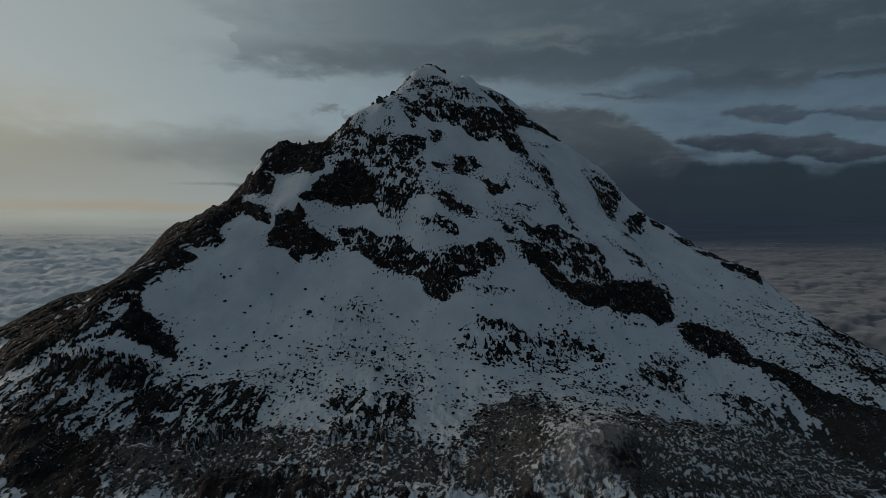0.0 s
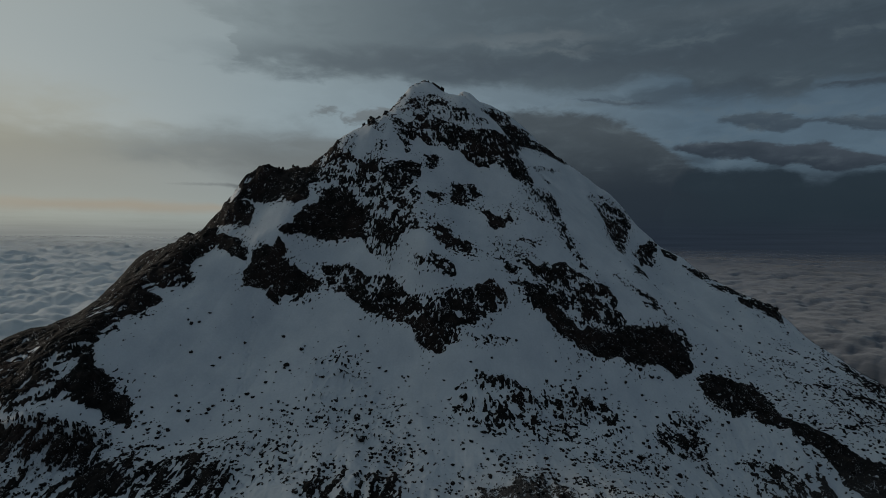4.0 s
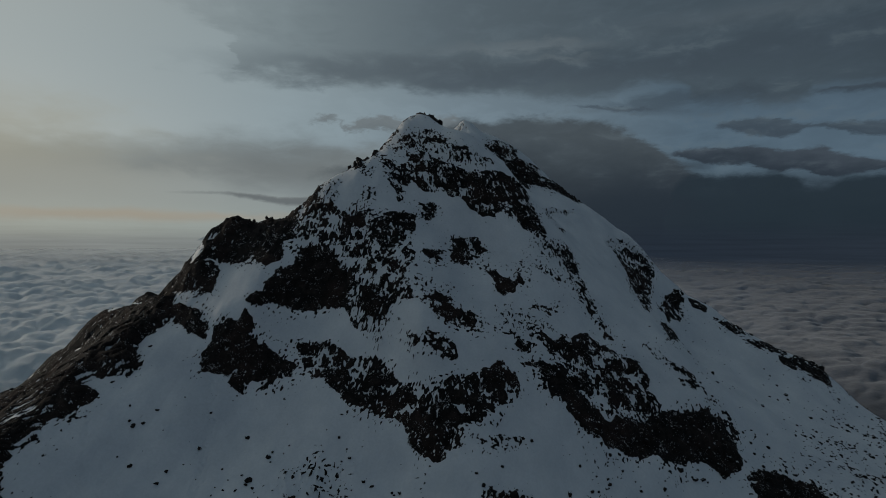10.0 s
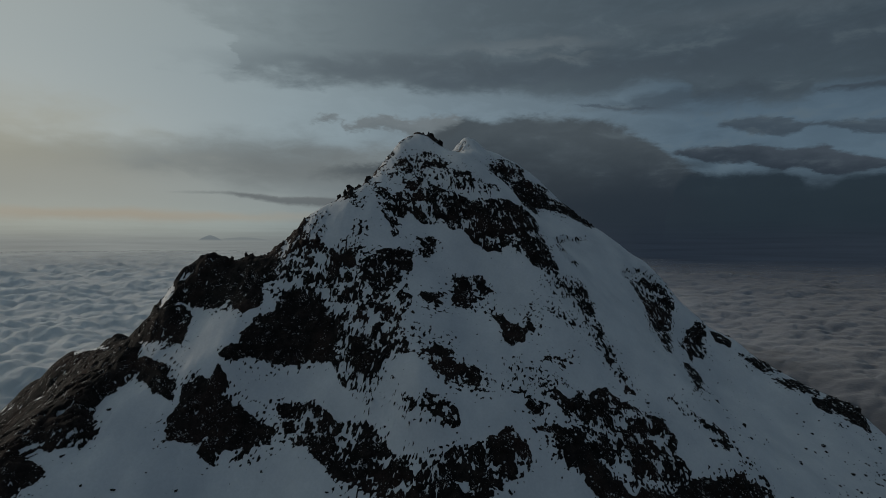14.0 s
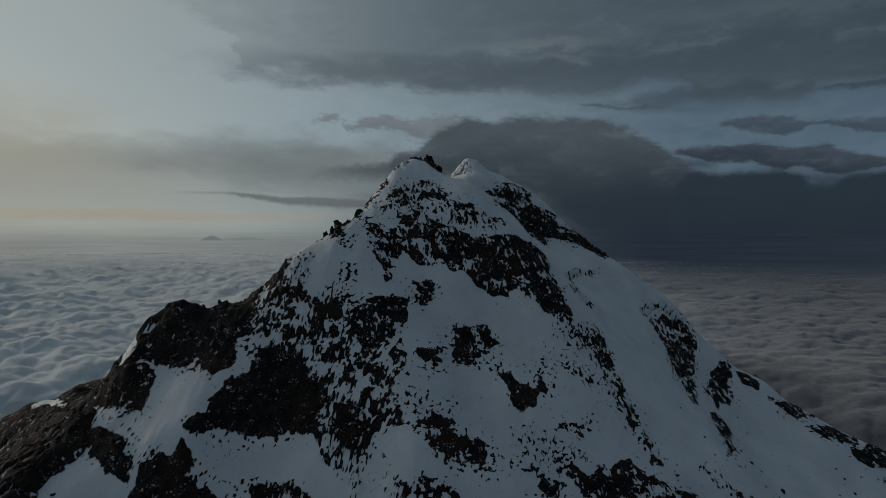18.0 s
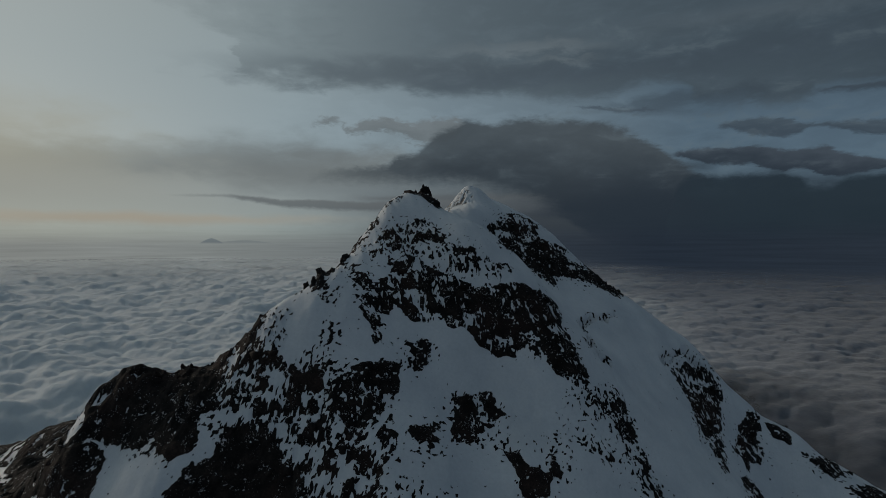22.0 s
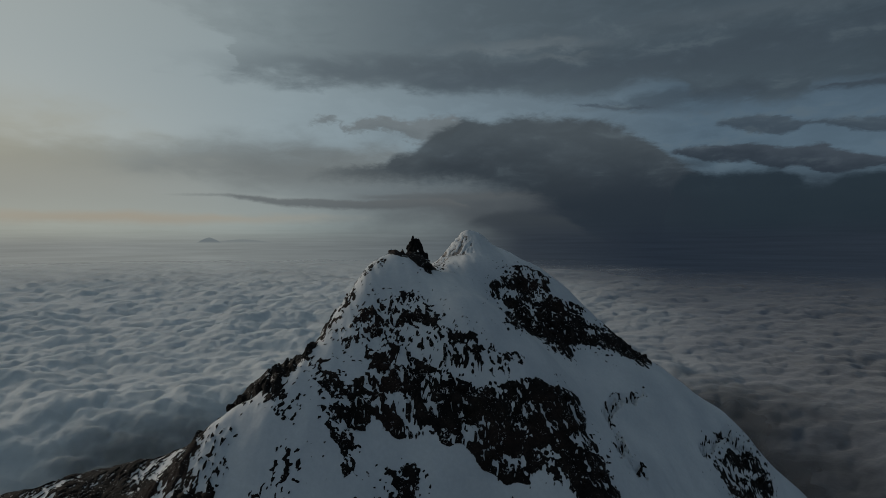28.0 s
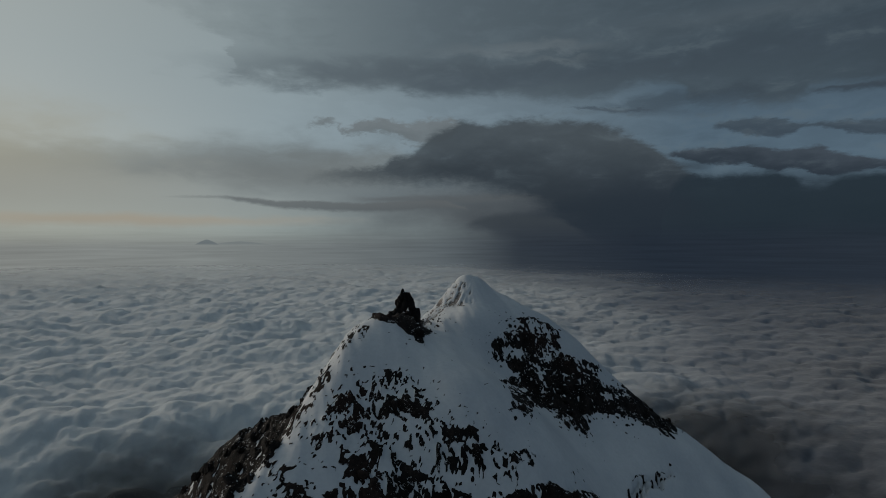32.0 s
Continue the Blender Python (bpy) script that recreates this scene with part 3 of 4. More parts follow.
outcrop("crag", 0.55, (50, 107), (73, 108), (91, 100), (96, 87), (106, 80), (107, 72), (89, 69), (71, 71), (59, 85))
outcrop("rock_band", 0.90, (138, 47), (155, 47), (173, 37), (176, 22), (195, 14), (205, 6), (215, -1), (225, -9), (206, -35), (199, -26), (194, -12), (190, -4), (186, 6), (177, 14), (157, 22), (147, 29), (139, 36))
outcrop("rock_outcrop", 0.75, (-9, 126), (4, 127), (10, 120), (20, 115), (18, 109), (6, 112), (-3, 120))
outcrop("rock_outcrop", 0.65, (-11, 106), (2, 105), (11, 97), (8, 94), (0, 98), (-9, 101))
outcrop("rock_outcrop", 0.90, (24, 145), (30, 141), (37, 138), (43, 144), (45, 138), (36, 129), (29, 132))
outcrop("rock_outcrop", 0.60, (44, 128), (56, 125), (54, 121), (45, 123))
outcrop("rock_outcrop", 0.75, (7, 162), (21, 165), (24, 155), (15, 150), (7, 150))
outcrop("rock_outcrop", 0.75, (-6, 149), (1, 155), (4, 147), (-1, 143))
outcrop("rock_outcrop", 0.80, (-10, 174), (-1, 182), (-2, 172), (-8, 170))
outcrop("rock_outcrop", 0.80, (30, 111), (36, 109), (44, 103), (41, 100), (33, 103))
outcrop("rock_outcrop", 0.70, (43, 112), (54, 106), (71, 111), (82, 104), (69, 103), (51, 101), (45, 105))
outcrop("rock_outcrop", 0.75, (58, 99), (69, 101), (71, 96), (60, 94))
outcrop("rock_outcrop", 0.55, (81, 104), (98, 98), (102, 90), (99, 77), (89, 80), (86, 92))
outcrop("crag", 0.65, (113, 178), (143, 182), (148, 174), (139, 153), (131, 147), (121, 148), (118, 160))
outcrop("crag", 0.60, (121, 145), (136, 149), (126, 130), (118, 132))
outcrop("crag", 0.80, (149, 150), (169, 158), (161, 136), (147, 130), (142, 138))
outcrop("crag", 0.70, (144, 130), (146, 117), (123, 111), (128, 121))
outcrop("crag", 0.85, (172, 153), (186, 146), (181, 140), (173, 145))
outcrop("crag", 0.75, (186, 135), (210, 133), (213, 126), (194, 125))
outcrop("crag", 0.80, (203, 122), (221, 120), (234, 112), (213, 113), (203, 116))
outcrop("crag", 0.80, (219, 109), (241, 110), (255, 101), (247, 89), (232, 96), (218, 102))
outcrop("rock_rib", 0.50, (59, 164), (74, 161), (77, 141), (83, 117), (89, 105), (84, 107), (75, 127), (69, 145))
outcrop("rock_rib", 0.42, (105, 108), (125, 92), (142, 69), (144, 58), (138, 62), (125, 78), (113, 96))
outcrop("rock_band", 0.60, (-32, 212), (-26, 210), (-22, 206), (-14, 214), (-10, 222), (-1, 217), (7, 214), (16, 205), (25, 208), (29, 211), (43, 208), (52, 204), (53, 193), (54, 182), (59, 173), (58, 166), (52, 168), (46, 172), (38, 181), (32, 183), (30, 178), (23, 180), (17, 183), (11, 191), (3, 191), (-5, 190), (-13, 197), (-17, 190), (-14, 180), (-20, 182), (-24, 192))
outcrop("rock_band", 0.72, (14, 203), (25, 206), (40, 206), (52, 203), (53, 193), (54, 182), (59, 173), (58, 166), (52, 168), (46, 172), (38, 181), (32, 183), (22, 186), (12, 196))
outcrop("rock_outcrop", 0.42, (-29, 225), (-15, 237), (-2, 241), (5, 227), (21, 220), (31, 216), (20, 209), (7, 214), (-6, 221), (-14, 214), (-23, 218))
outcrop("crag", 0.60, (33, 262), (44, 267), (59, 260), (55, 253), (63, 249), (68, 243), (66, 237), (69, 229), (64, 226), (59, 221), (51, 224), (43, 229), (30, 229), (26, 231), (34, 242), (26, 248), (24, 253))
outcrop("crag", 0.74, (34, 243), (46, 246), (58, 247), (66, 240), (67, 231), (59, 222), (51, 225), (43, 230), (32, 231), (37, 237))
outcrop("rock_ridge", 0.80, (62, 238), (66, 240), (80, 237), (93, 233), (102, 223), (99, 215), (91, 220), (80, 225), (64, 228))
outcrop("rock_ridge", 0.75, (-53, 203), (-77, 233), (-62, 239), (-35, 202), (-38, 198), (-45, 205))
outcrop("rock_ridge", 0.70, (-71, 181), (-64, 193), (-60, 199), (-60, 181), (-62, 173), (-66, 175))
outcrop("rock_ridge", 0.36, (-56, 240), (-30, 243), (-24, 240), (-31, 221))
outcrop("rock_outcrop", 0.60, (-37, 189), (-35, 187), (-32, 182), (-34, 181))
outcrop("rock_outcrop", 0.70, (-10, 181), (-4, 185), (1, 185), (-3, 178), (-2, 173), (-5, 174))
outcrop("rock_outcrop", 0.36, (2, 31), (20, 45), (50, 39), (73, 37), (84, 27), (90, 14), (74, 15), (48, 12), (23, 17), (10, 25))
outcrop("rock_outcrop", 0.50, (102, 16), (123, 28), (129, 15), (127, 5), (106, 5))
outcrop("rock_outcrop", 0.50, (137, 5), (164, 2), (180, -9), (171, -16), (151, -8))
outcrop("moraine", 0.52, (-192, 4), (-181, 12), (-152, 17), (-133, 15), (-113, 5), (-87, 5), (-76, 3), (-75, -11), (-48, -13), (-45, 2), (-35, 4), (-11, 2), (-14, -11), (1, -17), (15, -7), (29, 2), (43, 0), (57, -7), (74, -5), (108, -10), (141, -14), (174, -18), (194, -26), (207, -33), (196, -43), (-151, -33))
outcrop("cliff", 0.95, (-155, 37), (-151, 55), (-141, 41), (-131, 32), (-125, 20), (-132, 23), (-143, 30))
outcrop("rock_streaks", 0.62, (-281, 46), (-265, 58), (-228, 86), (-204, 113), (-139, 88), (-145, 69), (-150, 53), (-157, 40), (-143, 30), (-156, 28), (-190, 22), (-210, 18))
# two black hollows in the moraine, filled in as solid dark rock
outcrop("cliff", 1.00, (-85, -28), (-73, -25), (-55, -27), (-30, -30), (-34, -32), (-86, -33))
outcrop("cliff", 0.96, (-180, -7), (-161, -12), (-143, -20), (-124, -29), (-113, -33), (-151, -33))
outcrop("moraine", 0.90, (-176, -12), (-159, -14), (-126, -18), (-96, -20), (-73, -14), (-46, -14), (-38, -19), (-17, -21), (-8, -25), (-35, -27), (-76, -26), (-116, -29), (-153, -32))
outcrop("ice_face", 0.02, (18, 287), (23, 281), (20, 275), (14, 268), (9, 268), (3, 256), (1, 257), (5, 278), (9, 283), (13, 286))
outcrop("rock_outcrop", 0.90, (-15, 258), (-11, 261), (-8, 263), (-1, 264), (3, 259), (2, 246), (-2, 252), (-8, 256))
outcrop("rock_spur", 0.60, (-86, 218), (-71, 231), (-61, 237), (-45, 244), (-31, 233), (-52, 225), (-66, 215), (-75, 206), (-86, 205))
outcrop("rock_ridge", 0.36, (-47, 246), (-23, 247), (-17, 254), (-14, 255), (-19, 247), (-26, 239), (-32, 232), (-51, 228))
outcrop("crevasse", 0.50, (65, 200), (88, 208), (91, 206), (66, 195), (70, 186), (72, 176), (68, 176), (62, 185))
outcrop("crevasse", 0.50, (110, 186), (130, 190), (140, 179), (135, 176), (126, 186), (110, 181))
outcrop("scree", 0.22, (171, 53), (214, 43), (265, 47), (316, 28), (233, -4), (208, 9), (183, 22))
outcrop("scree", 0.30, (265, 62), (297, 45), (316, 28), (251, 6), (231, 19))
outcrop("crag", 0.56, (-42, 135), (-18, 132), (-10, 126), (-19, 121), (-17, 113), (-28, 109), (-39, 112), (-44, 122))
outcrop("rock_spur", 0.88, (-112, 182), (-204, 169), (-169, 178), (-66, 192), (-59, 188), (-66, 181), (-166, 155), (-112, 177))
outcrop("slide_debris", 0.05, (-98, 84), (-94, 85), (-84, 31), (-90, 30))
outcrop("slide_debris", 0.04, (-138, 81), (-137, 81), (-126, 52), (-128, 52))
outcrop("scree", 0.13, (-66, 44), (-45, 59), (-32, 45), (-6, 18), (4, 2), (-21, 4), (-48, 15))
outcrop("scree", 0.16, (-113, 5), (-81, 16), (-48, 13), (-11, 5), (-15, -3), (-45, 2), (-71, -5))
outcrop("scree", 0.20, (-193, 18), (-155, 25), (-130, 18), (-113, 5), (-131, 2), (-164, 4))
outcrop("moraine", 0.80, (82, -16), (138, -17), (169, -23), (203, -37), (196, -43), (63, -30))
outcrop("scree", 0.20, (-11, 140), (4, 135), (14, 125), (-8, 123))
outcrop("scree", 0.18, (-28, 109), (-12, 111), (-2, 92), (-15, 87), (-27, 96))
outcrop("scree", 0.20, (26, 126), (43, 121), (55, 111), (34, 110))
outcrop("scree", 0.20, (52, 167), (68, 166), (71, 150), (56, 151))
outcrop("scree", 0.22, (-59, 196), (-52, 198), (-52, 177), (-57, 170), (-61, 181))
outcrop("scree", 0.20, (-47, 177), (-38, 181), (-33, 172), (-44, 170))
outcrop("scree", 0.25, (11, 73), (32, 78), (34, 73), (22, 66), (12, 67))
outcrop("scree", 0.30, (14, 61), (33, 64), (39, 57), (20, 56))
outcrop("rock_streaks", 0.72, (-289, 49), (-257, 56), (-174, 33), (-183, 18), (-196, 8))
outcrop("rubble", 0.83, (1, -32), (4, -19), (15, -7), (29, 1), (42, -2), (43, -10), (35, -18), (30, -31))
outcrop("rubble", 0.67, (43, -1), (70, -7), (129, -10), (161, -12), (186, -23), (203, -37), (194, -44), (61, -30), (66, -18), (57, -9), (42, -9))
outcrop("rubble", 0.69, (-71, -18), (-65, -7), (-48, -13), (-34, -15), (-14, -13), (1, -19), (1, -32), (-30, -30), (-55, -26), (-73, -24))
outcrop("rubble", 0.81, (-131, -16), (-97, -19), (-71, -17), (-73, -25), (-86, -28), (-85, -33), (-110, -33))
outcrop("knoll", 0.66, (31, -31), (32, -20), (39, -13), (52, -8), (64, -9), (69, -16), (65, -25), (61, -30))
outcrop("hollow", 1.00, (54, -22), (60, -18), (66, -18), (64, -24), (60, -27), (55, -25))
outcrop("rock_ridge", 0.66, (-47, 207), (-65, 214), (-58, 227), (-47, 234), (-30, 235), (-32, 224), (-37, 214), (-39, 208))
outcrop("rock_ridge", 0.84, (-185, 140), (-275, 136), (-127, 150), (-118, 144), (-116, 130), (-152, 127))
outcrop("scree", 0.22, (49, 166), (73, 169), (78, 151), (71, 137), (45, 144))
outcrop("scree", 0.24, (44, 159), (63, 164), (63, 151), (48, 147))
HEIGHT = spline(SPOTS)


def inside_by(px, pw, outline):
    """How far a place lies inside an outline (outside: minus)."""
    o = np.array(outline, float)
    best, odd = np.full(px.shape, 1e9), np.zeros(px.shape, bool)
    for (ax, ay), (bx, by) in zip(o, np.roll(o, -1, 0)):
        ex, ey = bx - ax, by - ay
        s = np.clip(((px - ax) * ex + (pw - ay) * ey) / (ex * ex + ey * ey + 1e-9), 0, 1)
        best = np.minimum(best, (px - ax - s * ex) ** 2 + (pw - ay - s * ey) ** 2)
        if ay != by:
            odd ^= ((ay > pw) != (by > pw)) & (px < ex * (pw - ay) / ey + ax)
    return np.where(odd, 1, -1) * np.sqrt(best)


def base_height(x, y):
    z = HEIGHT(np.clip(x, -430, 430), np.clip(y, 20, 660))
    out = np.hypot(x - 5, y - 480)
    cone = np.maximum(110 - 0.62 * out, -430 - 0.05 * out) + 40 * fractal(x / 260, y / 260, 3, 40)
    k = step(np.maximum(np.abs(x) / 430, np.abs(y - 340) / 320), 0.75, 1.05)
    return z * (1 - k) + cone * k


def crag_relief(fall, w):
    """How far broken rock stands out: ribs along the fall line, and ledges across it."""
    ribs = ridged(fall / 13, w / 20, 4, 25, 0.55) * 3.8 + ridged(fall / 4.0, w / 3.6, 3, 29, 0.55) * 1.1
    ledges = np.abs(((w + 3.5 * fractal(fall / 18, w / 18, 3, 31)) / 8.0) % 1 - 0.5) * 4.0
    return ribs + ledges - 2.6


def share(n, low, high):
    """Turns noise into an even share from 0 to 1 by its usual spread."""
    return 0.5 + 0.5 * np.tanh((n - (low + high) / 2) / (high - low) * 2.8)


def ground(x, y):
    """Height, rock cover, bare soil and outcrop of the ground at arrays of places."""
    z = base_height(x, y)
    w = z + 0.3 * y
    px = x + 4.2 * fractal(x / 11, w / 11, 4, 1, 0.6)
    pw = w + 3.6 * fractal(x / 11, w / 11, 4, 5, 0.6)
    near = (np.abs(x) < 420) & (y > 140) & (y < 560)
    # stone shows through in patches drawn out along the fall line, which turns with the face
    fall = x + 0.0022 * (x + 5) * (w - 80) + 0.42 * (w - 195) * step(w, 140, 185) * step(x, -45, -12) * step(-x, -110, -70)
    relief = crag_relief(fall, w)
    steepen = (crag_relief(fall, w + 0.8) - relief) / 0.8
    # the western rock is worn into rounded bulges
    worn = 0.75 * step(-x, 112, 135) + 0.5 * step(-x, 60, 92) * step(x, -135, -112)
    relief = relief * (1 - worn) + worn * (domes(px / 1.15, 0.7 * pw + 0.5 * y, 16, 91) * 8.0 + domes(px, 0.7 * pw + 0.5 * y, 7, 92) * 2.2 - 4.0)
    run = 0.7 * z + 0.7 * y
    mottle = 0.6 * fractal(fall / 9.5, run / 8.5, 2, 9, 0.6) + 0.55 * fractal(fall / 2.9, run / 4.6, 2, 11, 0.6) + 0.6 * fractal(fall / 1.2, run / 1.7, 2, 13, 0.6) - 0.17 * np.clip(steepen, -1.6, 1.6)
    patch = share(mottle, *PATCH)
    speck = fractal(x / 1.5, w / 1.5, 2, 15, 0.6) - 0.5 * fractal(x / 24, w / 20, 3, 17)
    speck = share(speck, *SPECK)
    fine = share(0.85 * fractal(fall / 2.8, run / 10, 3, 51, 0.6) + 0.5 * fractal(x / 1.3, run / 1.6, 2, 53, 0.65) + 0.45 * fractal(x / 26, run / 16, 2, 55), -0.58, 0.58)
    dots = share(0.4 * fractal(x / 26, run / 16, 2, 55) + 0.95 * fractal(fall / 1.5, run / 1.7, 2, 52, 0.6), -0.55, 0.55)
    # ledges that slant down along the western crest
    lay = w - 0.65 * x
    slant = share(0.9 * fractal(x / 17, lay / 2.0, 3, 57, 0.6) + 0.5 * fractal(x / 3.2, lay / 1.2, 2, 58, 0.6) + 0.3 * fractal(x / 30, w / 20, 2, 59), -0.6, 0.6)
    lines = ridged((fall + 0.4 * w) / 7.5, (w - 0.3 * x) / 3.4, 1, 73) + 0.12 * fractal(x / 5, w / 5, 2, 74)
    rock = np.full(x.shape, -1.0)
    depth = np.full(x.shape, -40.0)
    owner = np.full(x.shape, -1)
    ice, slide, wall, crack = (np.zeros(x.shape) for _ in range(4))
    soil, loose, strew = np.zeros(x.shape), np.zeros(x.shape), np.zeros(x.shape)
    gravel = share(0.5 * fractal(x / 13 + run / 40, run / 5, 3, 81, 0.55) + 0.9 * fractal(x / 1.6, run / 1.3, 2, 83, 0.65), -0.6, 0.6)
    for i, (kind, solid, outline) in enumerate(OUTCROPS):
        o = np.array(outline)
        m = near & (px > o[:, 0].min() - 10) & (px < o[:, 0].max() + 10) & (pw > o[:, 1].min() - 10) & (pw < o[:, 1].max() + 10)
        if not m.any():
            continue
        sd = inside_by(px[m], pw[m], outline)
        if kind in ("rubble", "knoll", "hollow"):
            amount = step(sd + 9 * gravel[m] - 4.5, -6.0, 6.0)
            loose[m] = np.maximum(loose[m], amount)
            # the hollow is filled in dark: full rock cover and no gravel
            value = np.clip((solid - gravel[m]) / 0.5, -1, 1) if kind != "hollow" else 0.9
            strew[m] = strew[m] * (1 - amount) + value * amount
            soil[m] = soil[m] * (1 - amount) + {"rubble": 0.5, "knoll": 1.0, "hollow": 0.0}[kind] * amount
            owner[m] = np.where(sd > 0, i, owner[m])
            depth[m] = np.where(sd > 0, np.minimum(sd, 1.2), depth[m])
            continue
        pattern = {"scree": dots, "moraine": fine, "rock_streaks": slant}.get(kind, patch)
        if kind == "rock_ridge" and o[:, 0].max() < -100:
            pattern = 0.55 * slant + 0.45 * patch
        body = np.minimum(sd / 1.4, (solid + 0.3 * (solid > 0.94) - pattern[m]) / (0.4 if kind == "moraine" else 0.12))
        fringe = np.where(sd < 1.0, (0.19 * solid * np.exp(np.minimum(sd, 0) / 4.5) - speck[m]) / 0.05, -1)
        # the shade inside the cracks is put in as dark rock-coloured lines
        if kind == "crevasse":
            body, fringe = np.where(sd > -1.0, (lines[m] - 0.4) / 0.1, -1), -1
        rock[m] = np.maximum(rock[m], np.clip(np.maximum(body, fringe), -1, 1))
        if kind == "crevasse":
            crack[m] = np.maximum(crack[m], np.clip(sd / 1.0 + 0.6, 0, 1))
            continue
        if kind == "slide_debris":
            slide[m] = np.maximum(slide[m], np.clip(sd / 1.2 + 0.3, 0, 1))
            continue
        if kind == "cliff":
            wall[m] = np.maximum(wall[m], np.clip(sd / 3 + 0.5, 0, 1))
        if kind == "ice_face":
            ice[m] = np.clip(sd / 1.6, 0, 1)
        better = sd > depth[m]
        depth[m] = np.where(better, sd, depth[m])
        owner[m] = np.where(better & (sd > -1.5), i, owner[m])
    # bare ground low down, with snow in the runnels
    runnel = fractal(x / 7, run / 26, 4, 21, 0.55) * 0.7 + 0.5 * fractal(x / 40, run / 34, 2, 33) + 0.55 * fractal(x / 1.8, run / 3.0, 3, 34, 0.6)
    lower = step(-z, 74, 122) * 0.66 + step(-z, 140, 190)
    lee = np.maximum(np.maximum(step(-x, 76, 84) * step(y - 382 - 0.37 * (x + 82), 1, 6) * step(x, -150, -135), np.maximum(step(-x, 138, 150) * step(y, 428, 442), step(-x, 188, 198) * step(y - 540 - 0.73 * x, -5, 3))), step(-x, 40, 54) * step(x, -90, -80) * step(y - 447 - 1.05 * x, 2, 8)) * step(z, -140, -60)
    lower = np.maximum(lower, np.where(x < -118, 0.62 - 0.9 * (slant - 0.5), 0.68) * lee) + 0.1 * step(-x, 60, 110) * step(-z, 78, 96)
    rock = np.maximum(rock, np.clip((lower - share(runnel, *RUNNEL)) / 0.13, -1, 1))
    crag = np.maximum(np.clip(depth / 5, 0, 1), lee * 0.75) * (0.35 + 0.65 * step(rock, -0.6, 0.5))
    crag = crag * (1 - ice)
    flutes = ridged((x - 0.35 * w) / 3.2, (w + 0.3 * x) / 7.0, 3, 57, 0.6)
    dirt = ice > 0.25
    rock = np.where(dirt, np.clip(0.55 - 1.6 * flutes - 0.25 * (x - 12) / 8, -1, 1), rock)
    soil = np.where(dirt, 1.0, soil)
    snow = -2.8 * crack * step(ridged(fall / 3.2, w / 2.2, 3, 58, 0.6), 0.1, 0.5) + slide * (0.8 * ridged(x / 1.3, w / 1.8, 2, 59) - 0.6) + ice * (flutes * 1.5 - 1.2) + 2.7 * fractal(x / 40, w / 44, 3, 35) + 0.3 * fractal(fall / 7, w / 50, 3, 37) + 1.3 * fractal(fall / 16, run / 24, 3, 38)
    z = z + crag * relief + np.clip(rock, 0, 1) * 0.4 + snow * (1 - crag) + 6 * step(np.abs(x) + np.abs(y - 350), 500, 900) * fractal(x / 60, y / 60, 4, 39)
    z = z + 5.5 * np.exp(-((x - 51) ** 2 + (y - 189) ** 2) / 260) - 5 * np.exp(-((x - 65) ** 2 + (y - 183) ** 2) / 40)
    z = z + step(-z, 58, 85) * (ridged(x / 16, y / 26, 4, 43) * 2.2 + 0.6 * ridged(x / 3, y / 3, 2, 45))
    z = z + loose * (0.7 * ridged(x / 5.5, y / 5.5, 3, 85, 0.6) + 0.3 * fractal(x / 1.7, y / 1.7, 2, 87))
    rock = rock * (1 - loose) + strew * loose
    soil = np.maximum(soil, 0.24 * step(-z, 74, 100))
    return z, rock, soil, owner


PATCH, SPECK, RUNNEL = (-0.62, 0.62), (-0.5, 0.5), (-0.5, 0.5)


def axis(parts):
    """Coordinates with a spacing of their own in each stretch."""
    made = [np.arange(a, b, d) for a, b, d in parts]
    return np.r_[tuple(made)]


def surface(name, verts, faces, mat, parent=None, layers=()):
    used, index = np.unique(faces, return_inverse=True)
    me = bpy.data.meshes.new(name)
    f = index.reshape(-1, 4)
    me.vertices.add(len(used))
    me.vertices.foreach_set("co", verts[used].astype(np.float32).ravel())
    me.loops.add(f.size)
    me.loops.foreach_set("vertex_index", f.ravel().astype(np.int32))
    me.polygons.add(len(f))
    me.polygons.foreach_set("loop_start", np.arange(0, f.size, 4, dtype=np.int32))
    me.polygons.foreach_set("loop_total", np.full(len(f), 4, np.int32))
    me.polygons.foreach_set("use_smooth", np.ones(len(f), bool))
    for key, values in layers:
        me.attributes.new(key, "FLOAT", "POINT").data.foreach_set("value", values[used].astype(np.float32))
    me.update()
    me.validate()
    me.materials.append(mat)
    ob = new(name, me)
    ob.parent = parent
    return ob


PARTS = {
    "buttress": "dark volcanic buttress above a snow couloir",
    "cliff": "solid dark brown rock, in sheer walls and hollows",
    "rock_band": "broken black rock band streaked with snow",
    "crag": "craggy dark rock mottled with snow",
    "rock_ridge": "jagged dark rock along a ridge crest",
    "rock_spur": "bare dark brown rock spur above the cloud",
    "rock_rib": "thin line of rock down the snow slope",
    "rock_outcrop": "dark rock showing through the snow",
    "scree": "stones strewn through thin snow",
    "moraine": "brown rubble slope streaked with snow",
    "rock_streaks": "slanting rock ledges dusted with snow",
    "slide_debris": "rough trail of slid snow",
    "crevasse": "cracks in the hanging ice",
    "rubble": "grey-brown rubble finely dusted with snow",
    "knoll": "rounded pale brown knoll of loose gravel",
    "hollow": "dark hollow in the side of the knoll",
    "ice_face": "pale fluted ice face below the far top",
}


